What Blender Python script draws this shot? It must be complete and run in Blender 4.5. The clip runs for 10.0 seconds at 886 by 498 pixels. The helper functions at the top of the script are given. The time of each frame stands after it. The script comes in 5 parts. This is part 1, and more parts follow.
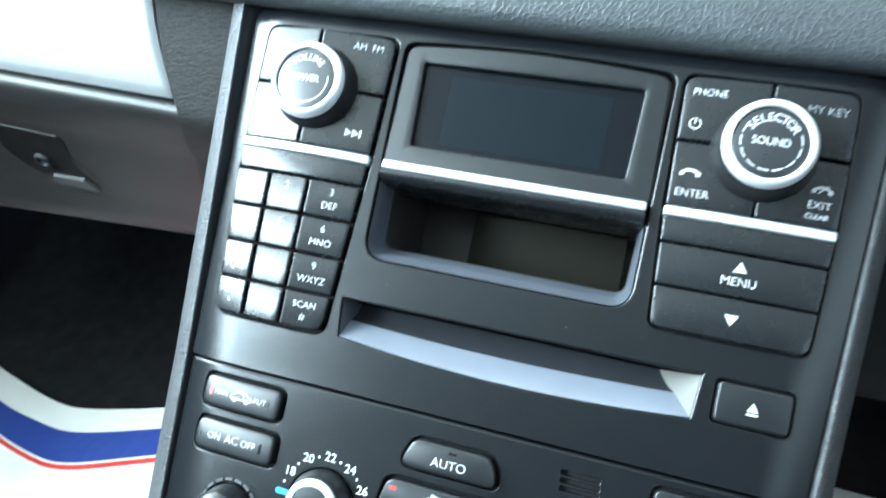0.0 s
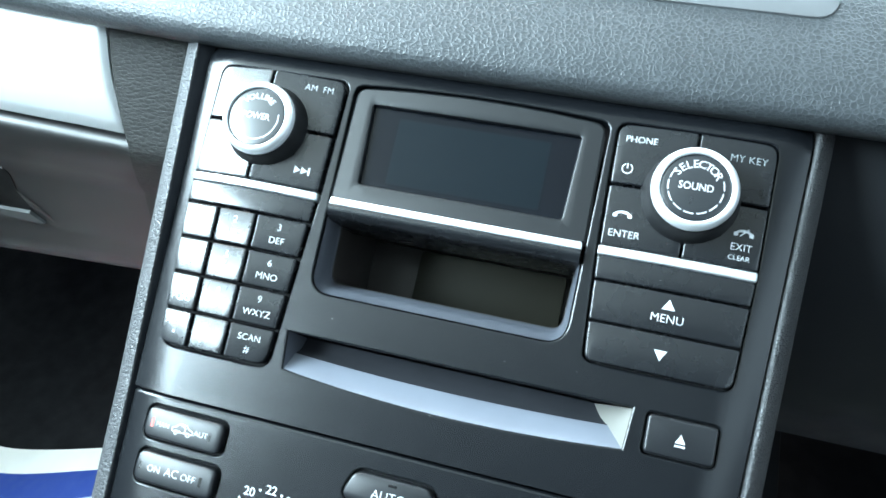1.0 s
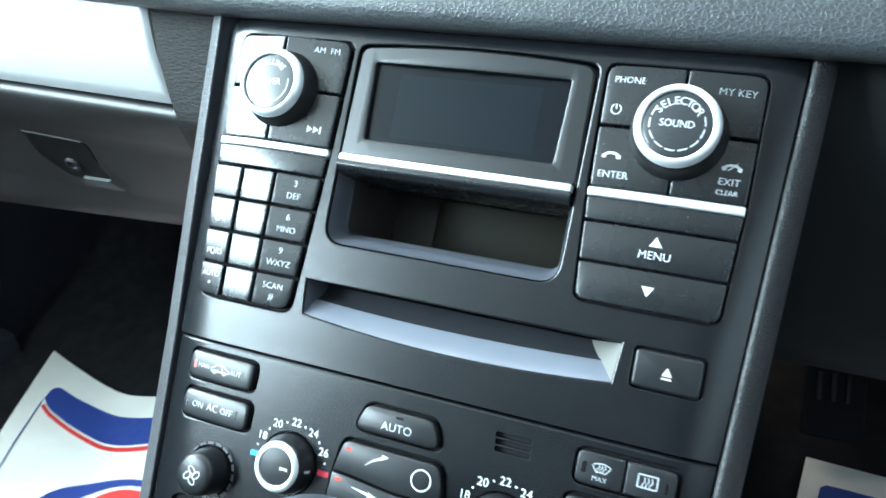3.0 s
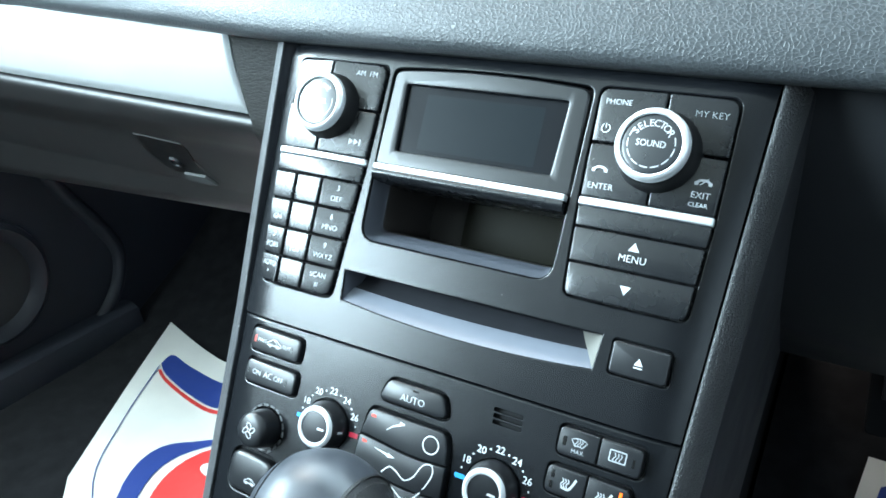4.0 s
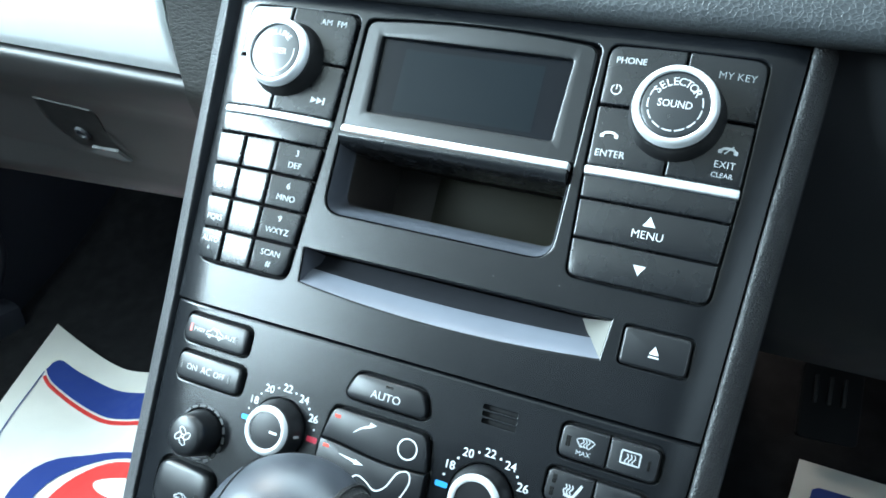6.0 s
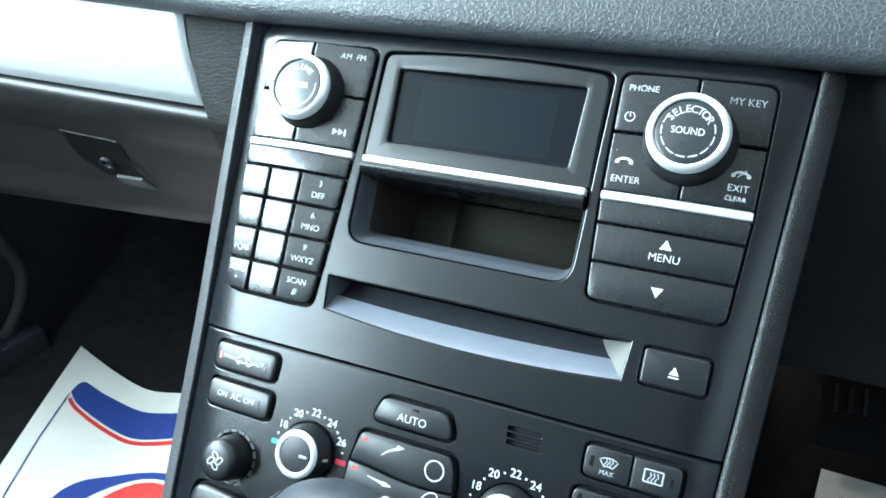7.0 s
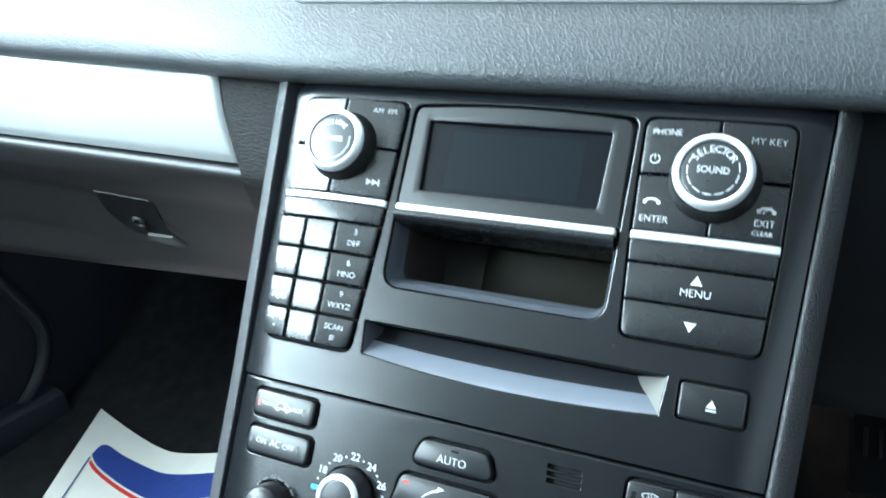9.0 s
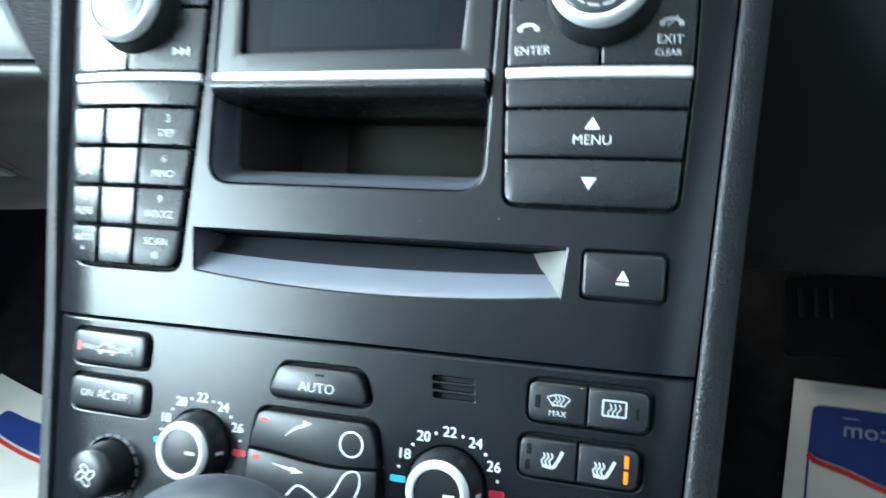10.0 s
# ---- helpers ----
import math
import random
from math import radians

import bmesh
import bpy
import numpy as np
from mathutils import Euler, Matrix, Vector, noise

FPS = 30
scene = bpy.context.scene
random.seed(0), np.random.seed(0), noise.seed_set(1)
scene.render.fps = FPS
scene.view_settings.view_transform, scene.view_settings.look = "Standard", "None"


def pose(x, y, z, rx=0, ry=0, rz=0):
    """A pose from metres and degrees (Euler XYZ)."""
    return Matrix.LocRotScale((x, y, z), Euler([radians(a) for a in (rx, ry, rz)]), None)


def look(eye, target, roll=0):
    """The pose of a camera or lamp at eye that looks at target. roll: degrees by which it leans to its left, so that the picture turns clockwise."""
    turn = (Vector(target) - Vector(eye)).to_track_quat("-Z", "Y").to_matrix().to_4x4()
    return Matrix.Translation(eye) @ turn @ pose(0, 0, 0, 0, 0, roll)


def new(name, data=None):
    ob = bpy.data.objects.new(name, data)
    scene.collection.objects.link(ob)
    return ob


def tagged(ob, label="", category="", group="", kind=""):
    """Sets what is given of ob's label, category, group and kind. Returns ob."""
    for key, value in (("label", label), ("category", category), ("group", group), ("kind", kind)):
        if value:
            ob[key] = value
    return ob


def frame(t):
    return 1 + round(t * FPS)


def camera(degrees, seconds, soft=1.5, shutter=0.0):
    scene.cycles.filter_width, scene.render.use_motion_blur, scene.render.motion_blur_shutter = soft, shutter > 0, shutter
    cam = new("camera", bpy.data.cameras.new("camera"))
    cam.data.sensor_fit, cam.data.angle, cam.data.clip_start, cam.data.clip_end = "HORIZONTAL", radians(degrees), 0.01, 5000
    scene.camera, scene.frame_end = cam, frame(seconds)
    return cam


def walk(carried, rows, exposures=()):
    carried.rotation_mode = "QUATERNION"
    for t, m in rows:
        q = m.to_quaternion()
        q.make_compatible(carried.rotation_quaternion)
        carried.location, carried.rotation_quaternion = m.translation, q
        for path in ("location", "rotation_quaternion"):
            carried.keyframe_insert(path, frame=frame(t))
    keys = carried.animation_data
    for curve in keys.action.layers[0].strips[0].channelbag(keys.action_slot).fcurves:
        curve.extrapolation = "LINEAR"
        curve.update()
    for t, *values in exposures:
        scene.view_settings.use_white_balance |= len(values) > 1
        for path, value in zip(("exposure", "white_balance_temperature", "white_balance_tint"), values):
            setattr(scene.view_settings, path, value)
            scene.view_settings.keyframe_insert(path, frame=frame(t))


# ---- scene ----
# world: z = 0 is the car's floor; the console face leans back
PANEL = pose(0, 0, 0.52, -28, 0, 0)
cam = camera(60.94, 10.0, soft=1.65, shutter=0.6)
PATH = [
    (0, (0.0570, -0.2922, -0.0536), (-0.4592, 1.6340, 0.1002), 12.09),
    (0.5, (0.0628, -0.3045, -0.0535), (-0.3954, 1.6241, 0.2119), 11.95),
    (1, (0.0637, -0.3003, -0.0562), (-0.3565, 1.6337, 0.2323), 12.65),
    (1.5, (0.0691, -0.2967, -0.0590), (-0.3396, 1.6411, 0.2201), 11.61),
    (2, (0.0667, -0.2955, -0.0607), (-0.3965, 1.6343, 0.1868), 11.77),
    (3.5, (0.1506, -0.3166, -0.0410), (-0.6740, 1.5052, -0.0072), 11.53),
    (4, (0.1724, -0.3333, -0.0362), (-0.7624, 1.4348, -0.0332), 12.65),
    (4.5, (0.1594, -0.3243, -0.0441), (-0.7269, 1.4676, 0.0145), 14.16),
    (5, (0.1487, -0.3093, -0.0534), (-0.6006, 1.5424, 0.0444), 15.13),
    (5.5, (0.1236, -0.3012, -0.0614), (-0.5768, 1.5700, 0.0284), 14.34),
    (7, (0.1199, -0.3146, -0.0549), (-0.6155, 1.5417, 0.0607), 12.47),
    (7.5, (0.1212, -0.3175, -0.0536), (-0.6435, 1.5244, 0.0964), 11.99),
    (8, (0.1177, -0.3276, -0.0514), (-0.6622, 1.5055, 0.1256), 11.85),
    (8.5, (0.1171, -0.3381, -0.0534), (-0.6696, 1.4873, 0.1680), 12.14),
    (9, (0.1147, -0.3269, -0.0651), (-0.6681, 1.4946, 0.1981), 11.29),
    (9.5, (0.1199, -0.2843, -0.0717), (-0.5773, 1.5811, 0.1131), 8.19),
    (10, (0.1207, -0.2459, -0.0686), (-0.4888, 1.6578, -0.0025), 4.16),
]
# the clip's camera darkens its picture a little on the way
STOPS = [(0, 0.34), (1, 0.30), (2, 0.24), (3.5, 0.08), (5.5, 0.04), (7, 0.12), (8.5, 0.03), (9, 0.02), (9.5, -0.06), (10, 0.0)]
walk(cam, [(t, PANEL @ look(eye, target, roll)) for t, eye, target, roll in PATH], STOPS)

from mathutils import geometry

# ---- light ----
world = bpy.data.worlds.new("world")
scene.world = world
world.use_nodes = True
wn, wl = world.node_tree.nodes, world.node_tree.links
sky = wn.new("ShaderNodeTexSky")
sky.sky_type, sky.sun_disc = "NISHITA", False
sky.sun_elevation, sky.sun_rotation = radians(50), radians(250)
wl.new(sky.outputs[0], wn["Background"].inputs[0])
wn["Background"].inputs[1].default_value = 0.12

sun = new("sun", bpy.data.lights.new("sun", "SUN"))
sun.data.energy, sun.data.angle, sun.data.color = 3.6, radians(32), (1.0, 0.96, 0.9)
sun.matrix_world = look((0, 0, 5), (2.2, -0.8, 2.2))


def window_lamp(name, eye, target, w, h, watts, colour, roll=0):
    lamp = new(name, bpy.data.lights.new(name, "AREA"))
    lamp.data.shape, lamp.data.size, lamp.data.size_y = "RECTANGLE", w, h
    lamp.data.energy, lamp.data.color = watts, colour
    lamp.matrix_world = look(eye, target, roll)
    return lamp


DAY = (0.72, 0.96, 1.075)
window_lamp("passenger_window_daylight", (-0.895, -0.72, 0.975), (0, -0.72, 0.90), 1.36, 0.46, 92, DAY, -8)
window_lamp("windscreen_daylight", (0.0, 0.42, 1.02), (0.0, -0.15, 0.45), 1.25, 0.50, 34, DAY)
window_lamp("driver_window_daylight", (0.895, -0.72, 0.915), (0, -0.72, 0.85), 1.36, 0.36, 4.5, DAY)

# ---- materials ----


def material(name, base, rough=0.5, metal=0.0, spec=0.5, vary=0.12, scale=60.0, bump=0.0, bump_scale=900.0, rough_vary=0.08):
    """A surface with two scales of variation in colour and gloss and a fine relief."""
    m = bpy.data.materials.new(name)
    m.use_nodes = True
    n, l = m.node_tree.nodes, m.node_tree.links
    b = n["Principled BSDF"]
    b.inputs["Metallic"].default_value = metal
    b.inputs["Specular IOR Level"].default_value = spec
    co = n.new("ShaderNodeTexCoord")
    big, fine = n.new("ShaderNodeTexNoise"), n.new("ShaderNodeTexNoise")
    big.inputs["Scale"].default_value, big.inputs["Detail"].default_value = scale, 5
    fine.inputs["Scale"].default_value, fine.inputs["Detail"].default_value = bump_scale, 3
    for t in (big, fine):
        l.new(co.outputs["Object"], t.inputs["Vector"])
    ramp = n.new("ShaderNodeMapRange")
    ramp.inputs["From Min"].default_value, ramp.inputs["From Max"].default_value = 0.3, 0.7
    ramp.inputs["To Min"].default_value, ramp.inputs["To Max"].default_value = 1 - vary, 1 + vary
    l.new(big.outputs["Fac"], ramp.inputs["Value"])
    mul = n.new("ShaderNodeVectorMath")
    mul.operation = "SCALE"
    mul.inputs[0].default_value = base
    l.new(ramp.outputs[0], mul.inputs["Scale"])
    l.new(mul.outputs[0], b.inputs["Base Color"])
    rr = n.new("ShaderNodeMapRange")
    rr.inputs["From Min"].default_value, rr.inputs["From Max"].default_value = 0.3, 0.7
    rr.inputs["To Min"].default_value, rr.inputs["To Max"].default_value = max(0.02, rough - rough_vary), min(1, rough + rough_vary)
    l.new(big.outputs["Fac"], rr.inputs["Value"])
    l.new(rr.outputs[0], b.inputs["Roughness"])
    if bump:
        bp = n.new("ShaderNodeBump")
        bp.inputs["Strength"].default_value, bp.inputs["Distance"].default_value = 1.0, bump
        l.new(fine.outputs["Fac"], bp.inputs["Height"])
        l.new(bp.outputs[0], b.inputs["Normal"])
    return m


def dusty(m, cell=0.009, size=0.00013):
    """A few pale dusty specks on a dark plastic."""
    n, l = m.node_tree.nodes, m.node_tree.links
    b = n["Principled BSDF"]
    under = b.inputs["Base Color"].links[0].from_node
    co, vo, cut, mix = (n.new(k) for k in ("ShaderNodeTexCoord", "ShaderNodeTexVoronoi", "ShaderNodeMath", "ShaderNodeMix"))
    vo.inputs["Scale"].default_value = 1 / cell
    l.new(co.outputs["Object"], vo.inputs["Vector"])
    cut.operation = "LESS_THAN"
    cut.inputs[1].default_value = size / cell
    l.new(vo.outputs["Distance"], cut.inputs[0])
    mix.data_type = "RGBA"
    l.new(cut.outputs[0], mix.inputs["Factor"])
    l.new(under.outputs[0], mix.inputs[6])
    mix.inputs[7].default_value = (0.35, 0.35, 0.33, 1)
    l.new(mix.outputs[2], b.inputs["Base Color"])
    return m


def leather(name, base, rough, cell, depth, spec=0.5, crease=0.25, stretch=(0.72, 1.15, 1.15), wander=0.9, narrow=0.11):
    """Pebbled vinyl: rounded cells parted by narrow paler creases, over a slow unevenness."""
    m = material(name, base, rough, spec=spec, vary=0.08, scale=18.0, rough_vary=0.03)
    n, l = m.node_tree.nodes, m.node_tree.links
    b = n["Principled BSDF"]
    tint = b.inputs["Base Color"].links[0].from_node
    co = n.new("ShaderNodeTexCoord")
    wob = n.new("ShaderNodeTexNoise")
    wob.inputs["Scale"].default_value, wob.inputs["Detail"].default_value = 0.45 / cell, 3
    l.new(co.outputs["Object"], wob.inputs["Vector"])
    off = n.new("ShaderNodeVectorMath")
    off.operation = "MULTIPLY_ADD"
    off.inputs[1].default_value = (cell * wander, cell * wander, cell * wander)
    l.new(wob.outputs["Color"], off.inputs[0])
    l.new(co.outputs["Object"], off.inputs[2])
    mp = n.new("ShaderNodeMapping")
    mp.inputs["Scale"].default_value = stretch
    l.new(off.outputs[0], mp.inputs["Vector"])
    dome, edge = n.new("ShaderNodeTexVoronoi"), n.new("ShaderNodeTexVoronoi")
    edge.feature = "DISTANCE_TO_EDGE"
    for vo in (dome, edge):
        vo.inputs["Scale"].default_value = 1.0 / cell
        l.new(mp.outputs[0], vo.inputs["Vector"])
    low = n.new("ShaderNodeMapRange")
    low.interpolation_type = "SMOOTHSTEP"
    low.inputs["From Max"].default_value = narrow
    l.new(edge.outputs["Distance"], low.inputs["Value"])
    high = n.new("ShaderNodeMath")
    high.operation = "MULTIPLY_ADD"
    high.inputs[1].default_value = -1.1
    l.new(dome.outputs["Distance"], high.inputs[0])
    l.new(low.outputs[0], high.inputs[2])
    crease_tone = n.new("ShaderNodeMapRange")
    crease_tone.inputs["To Min"].default_value, crease_tone.inputs["To Max"].default_value = 1 + crease, 1 - crease * 0.12
    l.new(low.outputs[0], crease_tone.inputs["Value"])
    pale = n.new("ShaderNodeVectorMath")
    pale.operation = "SCALE"
    l.new(tint.outputs[0], pale.inputs[0])
    l.new(crease_tone.outputs[0], pale.inputs["Scale"])
    l.new(pale.outputs[0], b.inputs["Base Color"])
    grain = n.new("ShaderNodeTexNoise")
    grain.inputs["Scale"].default_value = 1800
    l.new(co.outputs["Object"], grain.inputs["Vector"])
    add = n.new("ShaderNodeMath")
    add.operation = "MULTIPLY_ADD"
    add.inputs[1].default_value = 0.25
    l.new(grain.outputs["Fac"], add.inputs[0])
    l.new(high.outputs[0], add.inputs[2])
    bp = n.new("ShaderNodeBump")
    bp.inputs["Strength"].default_value, bp.inputs["Distance"].default_value = 1.0, depth
    l.new(add.outputs[0], bp.inputs["Height"])
    l.new(bp.outputs[0], b.inputs["Normal"])
    return m


def glowing(name, colour, strength):
    m = material(name, tuple(c * 0.5 for c in colour), 0.3)
    b = m.node_tree.nodes["Principled BSDF"]
    b.inputs["Emission Color"].default_value = (*colour, 1)
    b.inputs["Emission Strength"].default_value = strength
    return m


SKIRT = material("knob_skirt_black", (0.008, 0.0085, 0.0095), 0.5, spec=0.35, vary=0.08, scale=160, rough_vary=0.02, bump=0.00002, bump_scale=2500)
SURROUND = material("display_frame_satin", (0.0088, 0.0098, 0.0115), 0.33, spec=0.52, vary=0.05, scale=120, bump=0.00002, bump_scale=2400, rough_vary=0.012)
FASCIA = dusty(material("soft_touch_plastic", (0.0060, 0.0069, 0.0085), 0.25, spec=0.38, vary=0.05, scale=140, bump=0.00003, bump_scale=2600, rough_vary=0.012))
KEY = dusty(material("satin_black_key", (0.0090, 0.0100, 0.0118), 0.27, spec=0.54, vary=0.08, scale=120, rough_vary=0.012, bump=0.00001, bump_scale=2500))
BUTTON = dusty(material("rubbery_button", (0.0115, 0.0125, 0.0145), 0.32, spec=0.48, vary=0.08, scale=160, rough_vary=0.02, bump=0.00002, bump_scale=2500))
GAP = material("dark_gap", (0.010, 0.0105, 0.0115), 0.7, spec=0.2)
SILVER = material("brushed_silver", (0.86, 0.88, 0.90), 0.36, metal=0.6, vary=0.02, rough_vary=0.02, bump=0.00001, bump_scale=1600)
TRIM = material("aluminium_inlay", (0.78, 0.80, 0.80), 0.42, metal=0.6, vary=0.012, scale=30, rough_vary=0.012, bump=0.00001, bump_scale=2200)
WHITE = material("white_print", (0.56, 0.58, 0.60), 0.5, vary=0.05)
MIDPRINT = material("dull_white_print", (0.38, 0.40, 0.42), 0.5, vary=0.05)
DIMPRINT = material("dim_print", (0.060, 0.063, 0.068), 0.5, vary=0.08)
GREYPRINT = material("grey_print", (0.22, 0.24, 0.25), 0.5, vary=0.05)
POCKET = material("pocket_lining", (0.029, 0.0248, 0.023), 0.42, spec=0.45, vary=0.15, bump=0.00003)
OLIVE = material("olive_pocket_reflection", (0.0150, 0.0143, 0.0100), 0.55, spec=0.12, vary=0.08, scale=60, rough_vary=0.01)
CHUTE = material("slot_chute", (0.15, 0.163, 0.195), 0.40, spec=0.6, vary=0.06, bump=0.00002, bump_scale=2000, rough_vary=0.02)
LITEND = material("lit_slot_end", (0.165, 0.160, 0.145), 0.5, spec=0.4, vary=0.06, bump=0.00002, bump_scale=2000)
# dark tone that paints the shade deep in the disc slot
SLOTSHADE = material("slot_shade", (0.026, 0.027, 0.032), 0.9, spec=0.1, vary=0.1)
PAD = leather("pebbled_dash_vinyl", (0.0435, 0.0485, 0.0528), 0.42, 0.0018, -0.00009, 0.54, 0.50, (0.80, 1.08, 1.08), 0.6, 0.15)
CHEEK = leather("fine_leather_cheek", (0.054, 0.056, 0.0597), 0.44, 0.0014, 0.00030, 0.70, 0.25, (1, 1, 1))
CHANNEL = material("channel_plastic", (0.030, 0.034, 0.041), 0.42, spec=0.5, vary=0.06, scale=40, rough_vary=0.02, bump=0.00002, bump_scale=2000)
DASH = material("dash_plastic", (0.0185, 0.0177, 0.0174), 0.46, spec=0.5, vary=0.10, scale=25, bump=0.0001, bump_scale=1200, rough_vary=0.03)
RIMGREY = material("pocket_rim_plastic", (0.078, 0.085, 0.102), 0.33, spec=0.75, vary=0.06, bump=0.00002, bump_scale=2000, rough_vary=0.02)
VENTGREY = material("vent_frame_satin", (0.098, 0.104, 0.110), 0.38, spec=0.6, vary=0.05, bump=0.00001, bump_scale=2000, rough_vary=0.02)
LEVER = material("latch_lever_grey", (0.060, 0.062, 0.062), 0.6, spec=0.3, vary=0.15, scale=200, bump=0.00008, bump_scale=1500)
SIDE = leather("wrinkled_dash_side", (0.0150, 0.0146, 0.0136), 0.55, 0.0026, 0.00007, 0.3, 0.7, (0.5, 1.5, 1.5))
CARPET = material("black_carpet", (0.0150, 0.0146, 0.0155), 0.95, spec=0.1, vary=0.3, scale=45, bump=0.0008, bump_scale=700)
DOORM = material("door_plastic", (0.025, 0.0275, 0.035), 0.5, spec=0.4, vary=0.12, scale=20, bump=0.0001, bump_scale=900)
KNEE = material("knee_panel_black", (0.021, 0.0225, 0.026), 0.6, spec=0.3, vary=0.12, scale=25, bump=0.0001, bump_scale=1200)
LATCH = material("latch_black", (0.006, 0.006, 0.006), 0.42, spec=0.3, vary=0.1)
PAPER = material("mat_paper", (0.80, 0.765, 0.69), 0.7, vary=0.05, scale=14, bump=0.0004, bump_scale=30)
BLUE = material("blue_print", (0.022, 0.050, 0.235), 0.6, vary=0.06)
FADED = material("faded_print", (0.34, 0.37, 0.48), 0.6, vary=0.08)
RED = material("red_print", (0.72, 0.045, 0.040), 0.6, vary=0.06)
ROOFM = material("headliner_cloth", (0.50, 0.49, 0.46), 0.9, vary=0.06, bump=0.0003)
SEATM = material("seat_leather", (0.03, 0.03, 0.032), 0.5, vary=0.12)
GROUND = material("tarmac", (0.12, 0.12, 0.12), 0.9, vary=0.2, scale=0.6, bump=0.003, bump_scale=60)
LCD = material("lcd_panel", (0.0040, 0.0072, 0.0100), 0.30, spec=0.12, vary=0.03, scale=20, rough_vary=0.02)
SCREEN = material("display_surround_black", (0.0042, 0.0052, 0.0075), 0.24, spec=0.13, vary=0.05, rough_vary=0.02)
KNOBCAP = material("knob_cap_gloss", (0.012, 0.0145, 0.018), 0.30, spec=0.85, vary=0.08, rough_vary=0.03)
GEAR = material("gear_knob_satin", (0.028, 0.033, 0.042), 0.42, spec=0.62, vary=0.22, scale=90, rough_vary=0.09, bump=0.00002, bump_scale=420)
GEARL = leather("gear_knob_leather", (0.016, 0.016, 0.017), 0.42, 0.0011, 0.00006, 0.5, 0.3, (1, 1, 1))
BLUEMARK = material("cold_mark", (0.02, 0.32, 0.75), 0.5)
REDMARK = material("hot_mark", (0.62, 0.02, 0.06), 0.5)
LAMPRED = glowing("red_indicator", (1.0, 0.10, 0.07), 0.4)
LAMPORANGE = glowing("orange_indicator", (1.0, 0.17, 0.012), 1.9)
LAMPOFF = material("unlit_indicator", (0.007, 0.007, 0.007), 0.25, spec=0.4)
THREAD = material("grey_thread", (0.06, 0.06, 0.058), 0.7)

# ---- mesh helpers ----
MM = 0.001


def part(name, bm, mat, parent=None, label="", smooth=35):
    """Links a bmesh as one mesh object under a thing or a part."""
    me = bpy.data.meshes.new(name)
    bmesh.ops.recalc_face_normals(bm, faces=bm.faces)
    bm.to_mesh(me)
    bm.free()
    me.materials.append(mat)
    if smooth:
        for p in me.polygons:
            p.use_smooth = True
        me.set_sharp_from_angle(angle=radians(smooth))
    ob = new(name, me)
    ob.parent = parent
    if label:
        tagged(ob, label)
    return ob


def thing(name, label, category, m=None, group="", kind=""):
    ob = new(name)
    ob.empty_display_size = 0.01
    ob.matrix_basis = m or Matrix.Identity(4)
    return tagged(ob, label, category, group, kind)


def rounded(pts, radii, seg=5):
    """A polygon with its corners rounded: points in order, one radius or one each."""
    out = []
    k = len(pts)
    if not isinstance(radii, (list, tuple)):
        radii = [radii] * k
    for i in range(k):
        p, a, b = Vector(pts[i]), Vector(pts[i - 1]), Vector(pts[(i + 1) % k])
        r = radii[i]
        if r <= 0:
            out.append(tuple(p))
            continue
        u, v = (a - p).normalized(), (b - p).normalized()
        ang = u.angle(v)
        d = min(r / math.tan(ang / 2), (a - p).length * 0.49, (b - p).length * 0.49)
        s, e = p + u * d, p + v * d
        for j in range(seg + 1):
            t = j / seg
            out.append(tuple((1 - t) ** 2 * s + 2 * t * (1 - t) * p + t * t * e))
    return out


def rect(x0, z0, x1, z1):
    return [(x0, z0), (x1, z0), (x1, z1), (x0, z1)]


def circle(x, z, r, k=40):
    return [(x + r * math.cos(2 * math.pi * i / k), z + r * math.sin(2 * math.pi * i / k)) for i in range(k)]


def grown(pts, d):
    """The polygon offset outwards by d."""
    k = len(pts)
    area = sum(pts[i - 1][0] * pts[i][1] - pts[i][0] * pts[i - 1][1] for i in range(k))
    s = 1 if area > 0 else -1
    out = []
    for i in range(k):
        p, a, b = Vector(pts[i]), Vector(pts[i - 1]), Vector(pts[(i + 1) % k])
        e, g = (p - a), (b - p)
        e = e.normalized() if e.length > 1e-6 else g.normalized()
        g = g.normalized() if g.length > 1e-6 else e
        n1, n2 = Vector((e.y, -e.x)) * s, Vector((g.y, -g.x)) * s
        n = (n1 + n2)
        n = n.normalized() if n.length > 1e-6 else n1
        out.append(tuple(p + n * d / max(0.5, n.dot(n1))))
    return out


def loop_verts(bm, pts, y):
    return [bm.verts.new((x * MM, y * MM, z * MM)) for x, z in pts]


def bridge(bm, a, b):
    k = len(a)
    for i in range(k):
        bm.faces.new((a[i - 1], a[i], b[i], b[i - 1]))


def prism(pts, y0, y1, edge=0.6, steps=3, bm=None):
    """A solid from a polygon of the face plane, front at y0 with a rounded rim, back at y1."""
    bm = bm or bmesh.new()
    rings = []
    for j in range(steps + 1):
        a = j / steps * math.pi / 2
        rings.append(loop_verts(bm, grown(pts, -edge * (1 - math.sin(a))), y0 + edge * (1 - math.cos(a))))
    rings.append(loop_verts(bm, pts, y1))
    for a, b in zip(rings, rings[1:]):
        bridge(bm, a, b)
    bm.faces.new(rings[0])
    bm.faces.new(list(reversed(rings[-1])))
    return bm


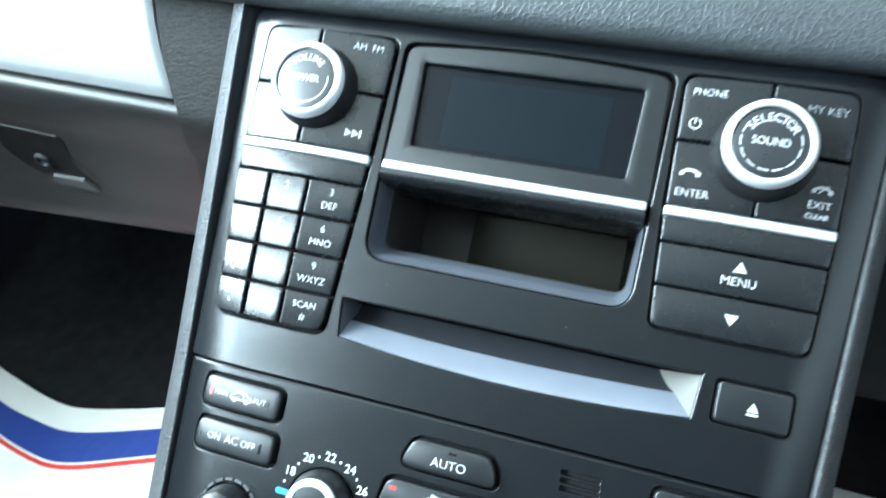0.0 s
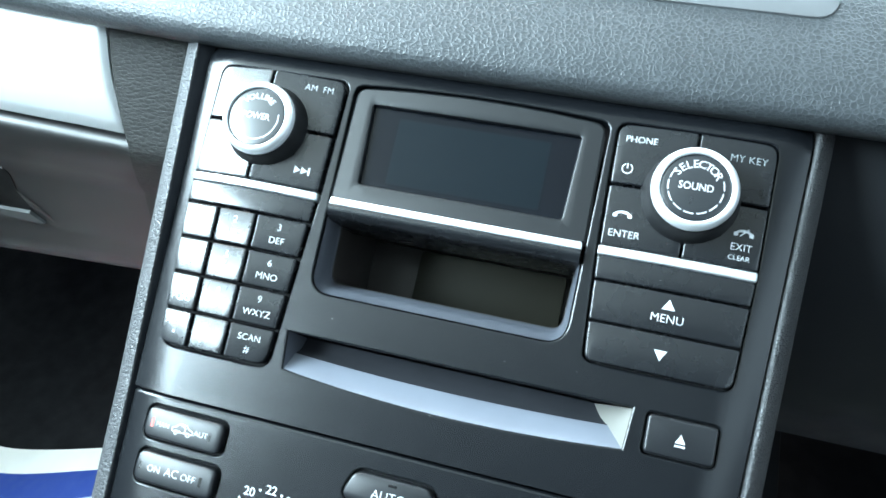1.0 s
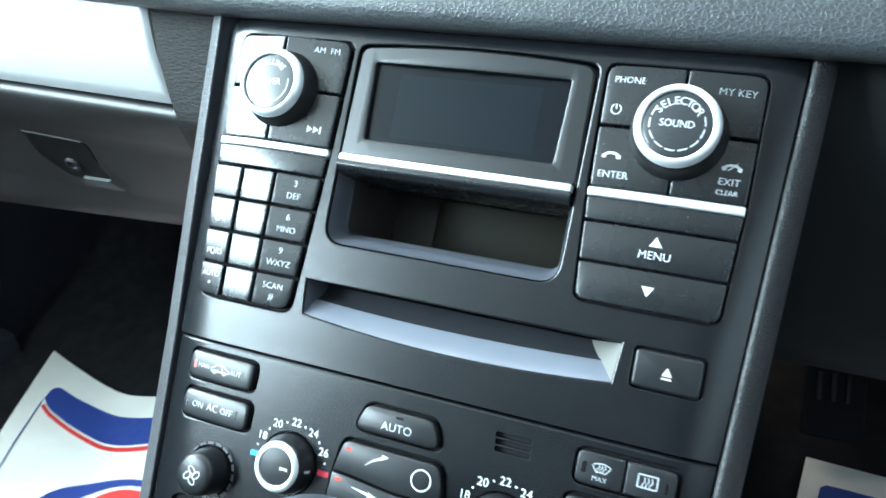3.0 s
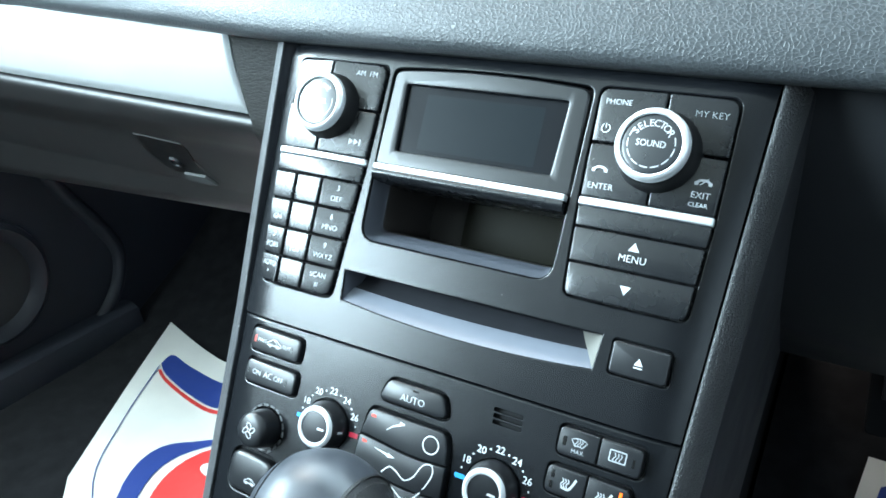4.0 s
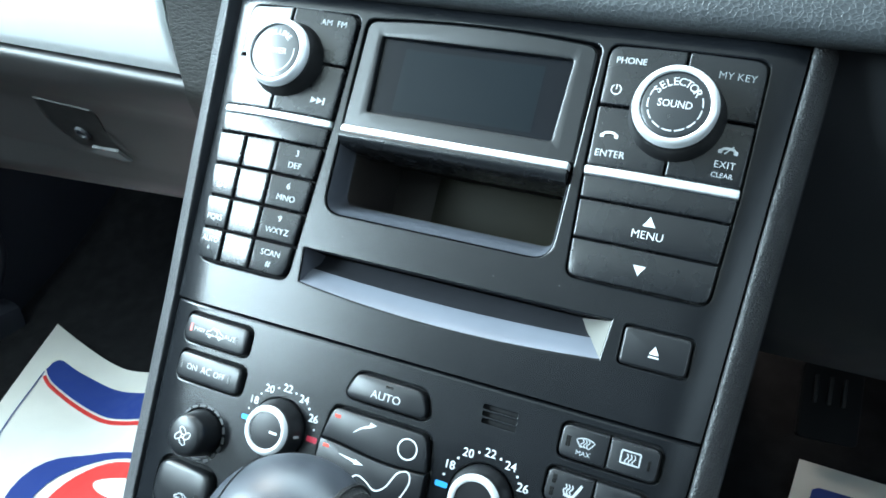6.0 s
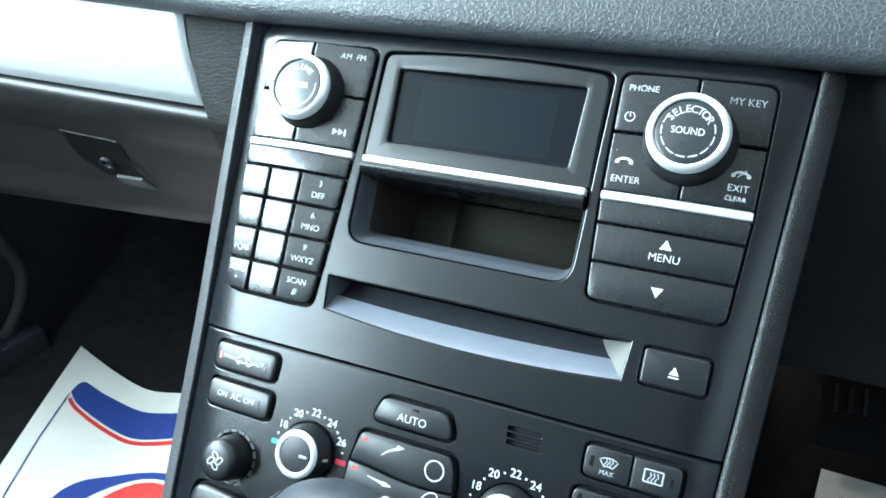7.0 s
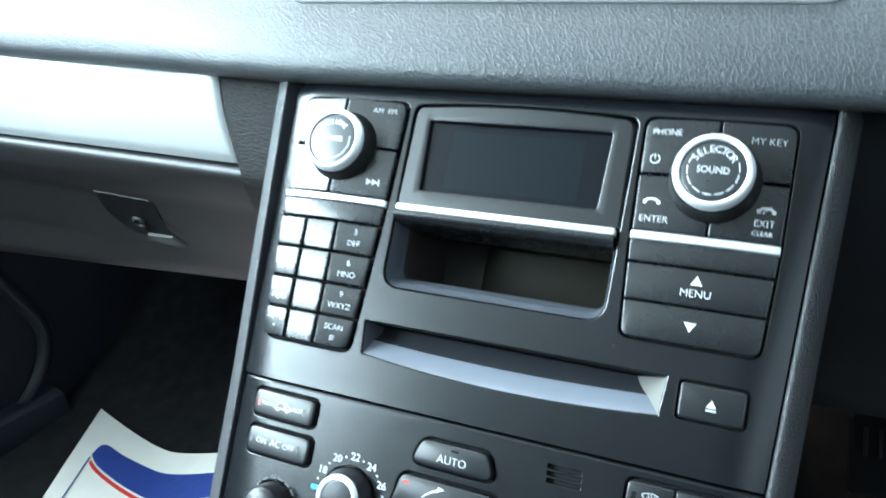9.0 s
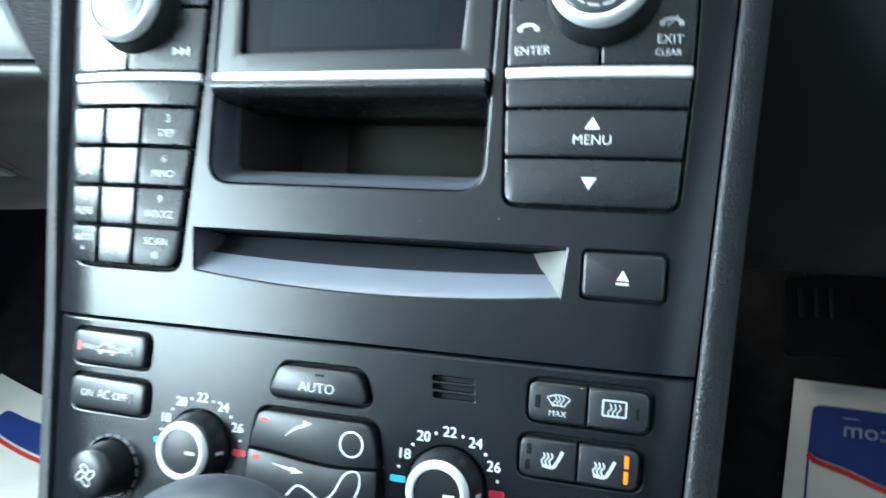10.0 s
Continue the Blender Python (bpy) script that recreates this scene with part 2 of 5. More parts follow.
def bend(bm, fn, step=3.0, axis=0):
    """Cuts a flat piece into strips along x (axis 0) or z (axis 2) and lays it over a curved face."""
    no = Vector((axis == 0, 0, axis == 2))
    xs = [v.co[axis] / MM for v in bm.verts]
    x = math.ceil(min(xs) / step) * step
    while x < max(xs):
        bmesh.ops.bisect_plane(bm, geom=bm.verts[:] + bm.edges[:] + bm.faces[:], plane_co=no * x * MM, plane_no=no)
        x += step
    for v in bm.verts:
        v.co.y += fn(v.co[axis] / MM) * MM
    return bm


def contains(pts, q):
    """Whether the point q lies inside the polygon."""
    inside = False
    for i in range(len(pts)):
        (x0, z0), (x1, z1) = pts[i - 1], pts[i]
        if (z0 > q.y) != (z1 > q.y) and q.x < (x1 - x0) * (q.y - z0) / (z1 - z0) + x0:
            inside = not inside
    return inside


def plate(bm, outer, holes, y, walls):
    """A face with true openings; each hole is (polygon, depth) and gets a rounded lip and walls."""
    loops, verts = [outer] + [grown(h[0], h[2] if len(h) > 2 else 0.7) for h in holes], []
    for pts in loops:
        vs = loop_verts(bm, pts, y)
        verts += vs
        if pts is outer:
            rim = vs
        else:
            h, d, lip = (*holes[len(walls)], 0.7)[:3]
            mid = loop_verts(bm, grown(h, lip * 0.3), y + lip * 0.3)
            inn = loop_verts(bm, h, y + lip)
            low = loop_verts(bm, h, y + d)
            bridge(bm, vs, mid), bridge(bm, mid, inn), bridge(bm, inn, low)
            walls.append(low)
    flat = [Vector(p) for pts in loops for p in pts]
    edges, start = [], 0
    for pts in loops:
        edges += [(start + i, start + (i + 1) % len(pts)) for i in range(len(pts))]
        start += len(pts)
    _, _, tris, origin, _, _ = geometry.delaunay_2d_cdt(flat, edges, [], 1, 1e-5)
    for tri in tris:
        idx = [origin[i][0] for i in tri]
        mid = sum((flat[i] for i in idx), Vector((0, 0))) / len(idx)
        if not any(contains(pts, mid) for pts in loops[1:]):
            bm.faces.new([verts[i] for i in idx])
    return rim


GLYPHS = {}


def glyph(text, size, bold=0.0):
    """The outline of a word in the built-in font, centred, as vertices and faces in millimetres."""
    key = (text, size, bold)
    if key not in GLYPHS:
        cu = bpy.data.curves.new("word", "FONT")
        cu.body, cu.size, cu.align_x, cu.align_y, cu.offset, cu.resolution_u = text, size, "CENTER", "CENTER", bold, 3
        ob = bpy.data.objects.new("word", cu)
        me = bpy.data.meshes.new_from_object(ob)
        GLYPHS[key] = ([tuple(v.co) for v in me.vertices], [tuple(p.vertices) for p in me.polygons])
        bpy.data.objects.remove(ob)
        bpy.data.curves.remove(cu)
        bpy.data.meshes.remove(me)
    return GLYPHS[key]


def add_word(bm, text, x, z, size, y, turn=0.0, bold=0.0, wide=1.0, fn=None):
    vs, fs = glyph(text, size, bold)
    c, s = math.cos(radians(turn)), math.sin(radians(turn))
    for heavy in (-1, 1):
        made = []
        for a, b, _ in vs:
            a = a * wide + heavy * size * 0.005
            px, pz = x + a * c - b * s, z + a * s + b * c
            made.append(bm.verts.new((px * MM, (y + heavy * 0.012 + (fn(px) if fn else 0)) * MM, pz * MM)))
        for f in fs:
            bm.faces.new([made[i] for i in f])


def add_flat(bm, pts, y, fn=None):
    bm.faces.new([bm.verts.new((x * MM, (y + (fn(x) if fn else 0)) * MM, z * MM)) for x, z in pts])


def add_ribbon(bm, pts, width, y, closed=False, fn=None, taper=None):
    """A line of print: a strip of that width along the points."""
    k = len(pts)
    left, right = [], []
    for i in range(k):
        a = Vector(pts[i - 1] if (i or closed) else pts[0])
        b = Vector(pts[(i + 1) % k] if (i < k - 1 or closed) else pts[-1])
        d = (b - a).normalized()
        w = width / 2 * (taper(i / (k - 1)) if taper else 1)
        p = Vector(pts[i])
        for row, sgn in ((left, 1), (right, -1)):
            q = p + Vector((-d.y, d.x)) * w * sgn
            row.append(bm.verts.new((q.x * MM, (y + (fn(q.x) if fn else 0)) * MM, q.y * MM)))
    for i in range(k if closed else k - 1):
        j = (i + 1) % k
        bm.faces.new((left[i], left[j], right[j], right[i]))


def arc(x, z, r, a0, a1, k=16):
    return [(x + r * math.cos(radians(a0 + (a1 - a0) * i / k)), z + r * math.sin(radians(a0 + (a1 - a0) * i / k))) for i in range(k + 1)]


def smooth_line(pts, k=6):
    """A Catmull-Rom curve through the points."""
    out = []
    for i in range(len(pts) - 1):
        p0, p1, p2, p3 = (Vector(pts[max(0, min(len(pts) - 1, i + j))]) for j in (-1, 0, 1, 2))
        for s in range(k):
            t = s / k
            out.append(tuple(0.5 * ((2 * p1) + (p2 - p0) * t + (2 * p0 - 5 * p1 + 4 * p2 - p3) * t * t + (3 * p1 - p0 - 3 * p2 + p3) * t ** 3)))
    return out + [tuple(pts[-1])]


def lathe(profile, k=48, cx=0.0, cz=0.0, bm=None):
    """A body turned round the axis that stands out of the face: (radius, y) pairs from the front centre back."""
    bm = bm or bmesh.new()
    rings = []
    for r, y in profile:
        if r < 1e-6:
            rings.append([bm.verts.new((cx * MM, y * MM, cz * MM))])
        else:
            rings.append(loop_verts(bm, circle(cx, cz, r, k), y))
    for a, b in zip(rings, rings[1:]):
        if len(a) == 1:
            for i in range(k):
                bm.faces.new((a[0], b[i - 1], b[i]))
        elif len(b) == 1:
            for i in range(k):
                bm.faces.new((b[0], a[i], a[i - 1]))
        else:
            bridge(bm, a, b)
    return bm


def sweep_profile(profile, ends, mat, name, parent, label=""):
    """A run of moulding: the same list of points at each station; stations are functions of the profile point."""
    bm = bmesh.new()
    rows = [[bm.verts.new(st(p)) for p in profile] for st in ends]
    for a, b in zip(rows, rows[1:]):
        for i in range(len(profile) - 1):
            bm.faces.new((a[i], a[i + 1], b[i + 1], b[i]))
    return part(name, bm, mat, parent, label, smooth=50)

# ---- audio unit ----
radio = thing("car_radio", "black car radio with keypad, display and two silver-ringed knobs", "car radio", PANEL)
XL, XR = -90.0, 90.0


def crown_left(x):
    return 0.0031 * (x - XL) ** 2 - 1.1


def facet_left(xm, lean=None):
    """A key of the passenger-side block is flat: a plane through the crown at its middle."""
    slope = 0.0062 * (xm - XL) if lean is None else lean
    return lambda x: crown_left(xm) + slope * (x - xm)


def crown_right(x):
    return 0.00155 * (x - XR) ** 2


WIDER = 2.7  # the fascia reaches further towards the driver


def roll_edges(bm, top, bottom, z0, z1):
    """Lets the sides of a fascia roll back towards the cheeks."""
    for side, more in ((-1, 0.0), (1, WIDER)):
        for d in (22, 19, 16, 13, 10.5, 8, 6, 4, 2):
            a, b = Vector((side * (top + more - d), 0, z0)), Vector((side * (bottom + more - d), 0, z1))
            along = b - a
            bmesh.ops.bisect_plane(bm, geom=bm.verts[:] + bm.edges[:] + bm.faces[:], plane_co=a * MM, plane_no=(along.z, 0, -along.x))
    for v in bm.verts:
        w = top + (bottom - top) * (v.co.z / MM - z0) / (z1 - z0) + (WIDER if v.co.x > 0 else 0.0)
        d = max(0.0, abs(v.co.x) / MM - (w - 22))
        v.co.y += (d / 22) ** 2 * 4.4 * MM
    return bm


hole_left = rounded([(-120.9, 54.0), (-58.4, 54.0), (-59.6, 0), (-63.6, -75.2), (-114.6, -75.2), (-120.5, -12)], [5, 5, 0, 6, 6, 0])
hole_right = rounded([(58.4, 54.0), (121.4, 54.0), (120.8, 0), (118.4, -44.4), (61.6, -44.4), (59.2, 0)], [5, 5, 0, 5, 5, 0])
hole_screen = rounded([(-55.8, 53.0)] + [(-55.8 + 111.6 * i / 12, 53.0 + 2.4 * (1 - (2 * i / 12 - 1) ** 2)) for i in range(1, 12)] + [(55.8, 53.0), (54.4, -40), (-54.4, -40)], [8] + [0] * 11 + [8, 10, 10], 7)
bow = [(x, -73.4 - 4.0 * (1 - ((x - 12.5) / 70.5) ** 2)) for x in np.linspace(82.6, -57.2, 19).tolist()]
hole_slot = [(-58.7, -58.0), (84.0, -57.6)] + bow
hole_eject = rounded(rect(89.2, -73.4, 116.4, -57.4), 2.5)

bm = bmesh.new()
walls = []
plate(bm, [(-131.6, 66), (131.6 + WIDER, 66), (123.4 + WIDER, -95), (-123.4, -95)],
      [(hole_left, 6), (hole_right, 6), (hole_screen, 7), (hole_slot, 1.2), (hole_eject, 6)], 0.0, walls)
for low in (walls[0], walls[1], walls[4]):
    bm.faces.new(low)
base = [bm.verts.new((x * MM, y * MM, -95 * MM)) for x, y in ((-123.4, 0), (123.4 + WIDER, 0), (123.4 + WIDER, 3), (-123.4, 3))]
bm.faces.new(base)
roll_edges(bm, 131.6, 123.4, 66, -95)
bend(bm, lambda z: 6.0 * (max(0.0, z - 54.5) / 11.5) ** 2, 2.5, 2)
part("fascia", bm, FASCIA, radio, "matt dark grey plastic fascia", smooth=15)

# floors of the key wells, dark between the keys
for well in (hole_left, hole_right, hole_eject):
    bm = bmesh.new()
    add_flat(bm, grown(well, -0.1), 3.2)
    part("key_well", bm, GAP, radio)


def button(name, pts, mat, parent, y0=-2.4, edge=0.7, fn=None, radii=0.8, words=(), marks=None, ink=WHITE, label="", pillow=0.0):
    """A key with rounded rim, and its lettering as a sub-part. words: (text, x, z, size)."""
    bm = prism(rounded(pts, radii, 4), y0, 4.0, edge)
    if fn:
        bend(bm, fn)
    zm = (min(p[1] for p in pts) + max(p[1] for p in pts)) / 2
    if pillow:
        bend(bm, lambda z: pillow * (z - zm) ** 2, 1.5, 2)
    ob = part(name, bm, mat, parent, label)
    if words or marks:
        bm = bmesh.new()
        for w in words:
            add_word(bm, w[0], w[1], w[2], w[3], y0 - 0.09, bold=-0.009 * w[3], fn=fn, wide=w[4] if len(w) > 4 else 1.0)
        if marks:
            marks(bm, y0 - 0.09, fn)
        for v in bm.verts:
            v.co.y += pillow * (v.co.z / MM - zm) ** 2 * MM
        part("lettering", bm, ink, ob, smooth=0)
    return ob


def tri_up(x, z, w, h):
    return [(x - w / 2, z - h / 2), (x + w / 2, z - h / 2), (x, z + h / 2)]


def skip_icon(bm, y, fn):
    for dx in (-3.1, 0.0):
        add_flat(bm, [(-70 + dx, 8.6), (-70 + dx, 12.0), (-67.0 + dx, 10.3)], y, fn)
    add_flat(bm, rect(-66.9, 8.6, -66.0, 12.0), y, fn)


def handset(bm, x, z, y, fn, lifted):
    line = smooth_line([(x - 2.9, z - 0.5), (x - 1.9, z + 0.55), (x, z + 0.9), (x + 1.9, z + 0.55), (x + 2.9, z - 0.5)], 5)
    add_ribbon(bm, line, 1.0, y, fn=fn)
    for sg in (-1, 1):
        add_flat(bm, rounded([(x + sg * 2.0, z - 1.2), (x + sg * 3.7, z - 1.4), (x + sg * 3.7, z + 0.15), (x + sg * 2.2, z + 0.5)], 0.35, 3), y - 0.02, fn)
    if lifted:
        add_ribbon(bm, [(x - 1.3, z - 1.3), (x + 1.9, z + 1.8)], 0.42, y - 0.04, fn=fn)


def power_icon(bm, y, fn):
    add_ribbon(bm, arc(65.3, 34.5, 2.0, 115, 425, 28), 0.42, y, fn=fn)
    add_ribbon(bm, [(65.3, 34.6), (65.3, 36.8)], 0.42, y - 0.02, fn=fn)


# volume side: four quarter keys round the knob, silver strip, blank bar, keypad
button("button", [(-119.8, 28.3), (-93.5, 28.3), (-93.5, 53.0), (-119.7, 53.0)], KEY, radio, fn=facet_left(-106.5, -0.135), radii=[0.8, 0.8, 0.8, 5])
button("button", [(-92.5, 28.3), (-60.2, 28.3), (-59.6, 53.0), (-92.5, 53.0)], KEY, radio, fn=facet_left(-76.3), radii=[0.8, 0.8, 5, 0.8], words=[("AM  FM", -70.9, 47.6, 4.2, 0.98)], ink=MIDPRINT)
button("button", [(-119.9, 2.7), (-93.3, 2.7), (-93.3, 27.3), (-119.8, 27.3)], KEY, radio, fn=facet_left(-106.5, -0.135))
button("button", [(-92.3, 2.7), (-60.8, 2.7), (-60.2, 27.3), (-92.3, 27.3)], KEY, radio, fn=facet_left(-76.3), marks=skip_icon)
button("silver_strip", rect(-120.0, -1.4, -60.6, 2.1), SILVER, radio, y0=-3.0, edge=0.8, fn=crown_left, label="thin brushed silver strip")
button("blank_bar", [(-119.4, -11.0), (-61.5, -11.0), (-61.0, -1.7), (-119.8, -1.7)], KEY, radio, fn=crown_left)
rows_z = [(-26.8, -12.0), (-42.6, -27.8), (-58.4, -43.6), (-73.9, -59.4)]
keys = [["1", "2 ABC", "3 DEF"], ["4 GHI", "5 JKL", "6 MNO"], ["7 PQRS", "8 TUV", "9 WXYZ"], ["AUTO *", "0", "SCAN #"]]


def side_left(z):
    return -119.4 + 4.6 * (-12 - z) / 62


def side_right(z):
    return -61.6 - 3.2 * (-12 - z) / 62


def split_a(z):
    return -102.6 + 2.0 * (-12 - z) / 62


def split_b(z):
    return -84.2 + 0.7 * (-12 - z) / 62


for r, (z0, z1) in enumerate(rows_z):
    cols = [(side_left, split_a, 0.0, 0.55), (split_a, split_b, 0.55, 0.55), (split_b, side_right, 0.55, 0.0)]
    for c, (fa, fb, ga, gb) in enumerate(cols):
        pts = [(fa(z0) + ga, z0), (fb(z0) - gb, z0), (fb(z1) - gb, z1), (fa(z1) + ga, z1)]
        rad = [0.8] * 4
        if r == 3 and c == 0:
            rad[0] = 5
        if r == 3 and c == 2:
            rad[1] = 5
        xm, zm = sum(p[0] for p in pts) / 4, (z0 + z1) / 2
        first, _, second = keys[r][c].partition(" ")
        if r == 3 and second:
            words = [(first, xm, zm + 2.4, 3.9), (second, xm, zm - 2.6, 4.4)]
        elif second:
            words = [(first, xm, zm + 3.2, 4.3), (second, xm, zm - 2.6, 4.1)]
        else:
            words = [(first, xm, zm + 1.0, 4.6)]
        marks = (lambda b, y, fn, x=xm, z=zm: add_flat(b, circle(x + 0.3, z + 0.2, 0.35, 10), y - 0.3, fn)) if (r, c) == (1, 1) else None
        button("key", pts, KEY, radio, fn=facet_left(xm, ((-0.13, -0.145, -0.172, -0.195)[r], -0.058, 0.105)[c]), radii=rad, edge=0.8, words=words, marks=marks)

# phone side
button("button", [(59.8, 28.0), (90.2, 28.0), (90.2, 53.0), (59.4, 53.0)], KEY, radio, fn=crown_right, radii=[0.8, 0.8, 0.8, 5], words=[("PHONE", 68.9, 46.8, 3.8)], marks=power_icon)
button("button", [(91.2, 28.0), (120.4, 28.0), (120.6, 53.0), (91.2, 53.0)], KEY, radio, fn=crown_right, radii=[0.8, 0.8, 5, 0.8], words=[("MY KEY", 110.3, 45.3, 4.2)], ink=GREYPRINT)


def enter_marks(b, y, fn):
    handset(b, 66.8, 15.6, y, fn, False)


def exit_marks(b, y, fn):
    handset(b, 112.8, 16.2, y, fn, True)
    add_word(b, "CLEAR", 112.3, 6.2, 2.75, y, fn=fn)


button("button", [(60.3, 2.5), (90.6, 2.5), (90.6, 27.0), (59.8, 27.0)], KEY, radio, fn=crown_right, words=[("ENTER", 68.6, 7.6, 4.15)], marks=enter_marks)
button("button", [(91.6, 2.5), (120.0, 2.5), (120.4, 27.0), (91.6, 27.0)], KEY, radio, fn=crown_right, words=[("EXIT", 112.6, 10.4, 4.0)], marks=exit_marks)
button("silver_strip", rect(60.0, -1.6, 120.2, 2.0), SILVER, radio, y0=-3.0, edge=0.8, fn=crown_right, label="thin brushed silver strip")
button("blank_bar", [(60.7, -11.3), (119.4, -11.3), (120.0, -1.9), (60.2, -1.9)], KEY, radio, fn=crown_right)
button("button", [(61.5, -27.6), (118.4, -27.6), (119.3, -12.1), (60.8, -12.1)], KEY, radio, fn=crown_right, words=[("MENU", 90.3, -22.2, 4.6)], marks=lambda b, y, fn: add_flat(b, tri_up(90.2, -16.6, 5.0, 4.0), y, fn))
button("button", [(62.6, -43.6), (117.6, -43.6), (118.4, -28.4), (61.6, -28.4)], KEY, radio, fn=crown_right, radii=[4, 4, 0.8, 0.8], marks=lambda b, y, fn: add_flat(b, tri_up(90.1, -36.3, 5.0, -4.0), y, fn))


def eject_marks(b, y, fn):
    add_flat(b, tri_up(102.7, -65.1, 3.9, 3.3), y)
    add_flat(b, rect(100.75, -68.1, 104.65, -67.4), y)


button("button", rect(90.0, -72.6, 115.6, -58.2), BUTTON, radio, y0=-1.6, edge=1.0, radii=2.0, marks=eject_marks)


# knobs
def big_knob(cx, cz, out, upper, lower, dashes, size, spread):
    """A knob that stands out of the face by out millimetres, with a flared dark skirt and a bright ring round its cap."""
    knob = part("knob", lathe([(15.6, 4.2 - out), (16.2, 4.6 - out), (16.7, 5.6 - out), (17.3, 8.0 - out), (18.2, -4.5), (18.9, -1.5), (19.2, 0.5), (19.2, 2.0)], 64, cx, cz), SKIRT, radio, "round knob with a ribless dark skirt")
    part("knob_ring", lathe([(12.9, 1.3 - out), (13.1, 0.7 - out), (13.7, 0.35 - out), (14.5, 0.5 - out), (15.3, 1.2 - out), (15.9, 2.3 - out), (16.2, 3.5 - out), (16.1, 4.5 - out)], 64, cx, cz), SILVER, knob, "bright silver ring")
    part("knob_cap", lathe([(0.0, 0.6 - out), (2.0, 0.62 - out), (4.0, 0.68 - out), (6.0, 0.78 - out), (8.0, 0.92 - out), (10.0, 1.10 - out), (11.6, 1.28 - out), (12.6, 1.45 - out), (13.0, 1.7 - out)], 64, cx, cz), KNOBCAP, knob, "glossy dark cap")
    bm = bmesh.new()
    n = len(upper)
    for i, ch in enumerate(upper):
        a = 91 - (i - (n - 1) / 2) * (spread / n)
        add_word(bm, ch, cx + 8.9 * math.cos(radians(a)), cz + 8.9 * math.sin(radians(a)), size, 0, a - 90, 0.02)
    add_word(bm, lower, cx, cz, 4.0, 0, 0, 0.02, 0.92)
    for a0, a1 in dashes:
        add_ribbon(bm, arc(cx, cz, 10.1, a0, a1, 10), 0.5, 0)
    for v in bm.verts:
        r = math.hypot(v.co.x / MM - cx, v.co.z / MM - cz)
        v.co.y += (0.48 - out + 0.0050 * r * r) * MM
    part("lettering", bm, WHITE, knob, smooth=0)
    return knob


big_knob(-90.3, 27.4, 16.0, "VOLUME", "POWER", [(-150, 12)], 3.9, 100.0)
big_knob(91.0, 26.8, 18.0, "SELECTOR", "SOUND", [(-216, -194), (-188, -167), (-161, -140), (-134, -113), (-107, -86), (-80, -59), (-53, -32), (-26, -5), (1, 22)], 4.4, 126.0)

# display with its hinged surround: bowed forward, its top edge arched
def bowed(x):
    return -1.2 * (1 - (x / 54.0) ** 2)


def arched(z0, z1, w0, w1, rise, radius, k=14):
    """An outline with a straight foot and an arched top."""
    top = [(w1 * (1 - 2 * i / k), z1 + rise * (1 - (1 - 2 * i / k) ** 2)) for i in range(k + 1)]
    pts = [(-w0, z0), (w0, z0)] + top
    return rounded(pts, [1, 1, radius] + [0] * (k - 1) + [radius], 6)


bm = bmesh.new()
walls = []
frame_out = arched(2.0, 51.0, 53.9, 53.2, 2.2, 6.5)
window = rounded([(-43.9, 9.4), (43.5, 9.4), (45.0, 45.0), (-45.4, 45.0)], 1.2, 3)
rim = plate(bm, frame_out, [(window, 2.6, 1.2)], -0.6, walls)
out2, out3 = loop_verts(bm, grown(frame_out, 0.9), 0.3), loop_verts(bm, grown(frame_out, 0.9), 7)
bridge(bm, rim, out2), bridge(bm, out2, out3)
bend(bm, bowed, 4.0)
surround = part("display_surround", bm, SURROUND, radio, "dark grey bevelled frame round the display", smooth=30)
bm = bmesh.new()
add_flat(bm, grown(window, 0.3), 1.7)
part("display_glass", bm, SCREEN, surround, "black display window, switched off")
bm = bmesh.new()
add_flat(bm, rounded(rect(-33.0, 11.9, 33.3, 41.4), 0.4, 2), 1.6)
part("display_panel", bm, LCD, surround, "unlit blue-grey liquid crystal panel")
part("silver_strip", prism(rounded(rect(-53.6, -1.9, 53.6, 1.4), 0.7, 3), -3.6, 2, 0.8), SILVER, radio, "thin brushed silver strip")
bm = bmesh.new()
prof = [(2, -1.9), (-3.4, -1.9), (-3.9, -2.6), (-4.0, -3.6), (-3.4, -5.2), (-2.0, -6.5), (0.5, -7.4), (8.0, -8.0), (30.0, -8.0)]
rows = [[bm.verts.new((x * MM, y * MM, z * MM)) for y, z in prof] for x in (-53.6, -52.8, 52.8, 53.6)]
for a, b in zip(rows, rows[1:]):
    for i in range(len(prof) - 1):
        bm.faces.new((a[i], a[i + 1], b[i + 1], b[i]))
for row in (rows[0], rows[-1]):
    bm.faces.new(row)
part("display_lip", bm, KEY, radio)

# pocket under the display
bm = bmesh.new()
ring = rounded([(-54.2, -2), (54.2, -2), (53.9, -39.4), (-53.9, -39.4)], [2, 2, 9, 9], 6)
inner_ring = rounded([(-53.0, -2), (53.0, -2), (51.9, -33.8), (-51.9, -33.8)], [2, 2, 6, 6], 6)
hoops = [loop_verts(bm, grown(ring, 0.1), 1.0), loop_verts(bm, grown(ring, -0.5), 2.6)]
for t, y in ((0.3, 4.6), (0.6, 7.4), (0.85, 11.0), (1.0, 14.0)):
    hoops.append(loop_verts(bm, [(a[0] + (b[0] - a[0]) * t, a[1] + (b[1] - a[1]) * t) for a, b in zip(grown(ring, -0.5), inner_ring)], y))
hoops.append(loop_verts(bm, grown(inner_ring, -0.5), 15.0))
for a, b in zip(hoops, hoops[1:]):
    bridge(bm, a, b)
part("pocket_rim", bm, RIMGREY, radio, "smooth grey scooped rim of the pocket")
bm = bmesh.new()
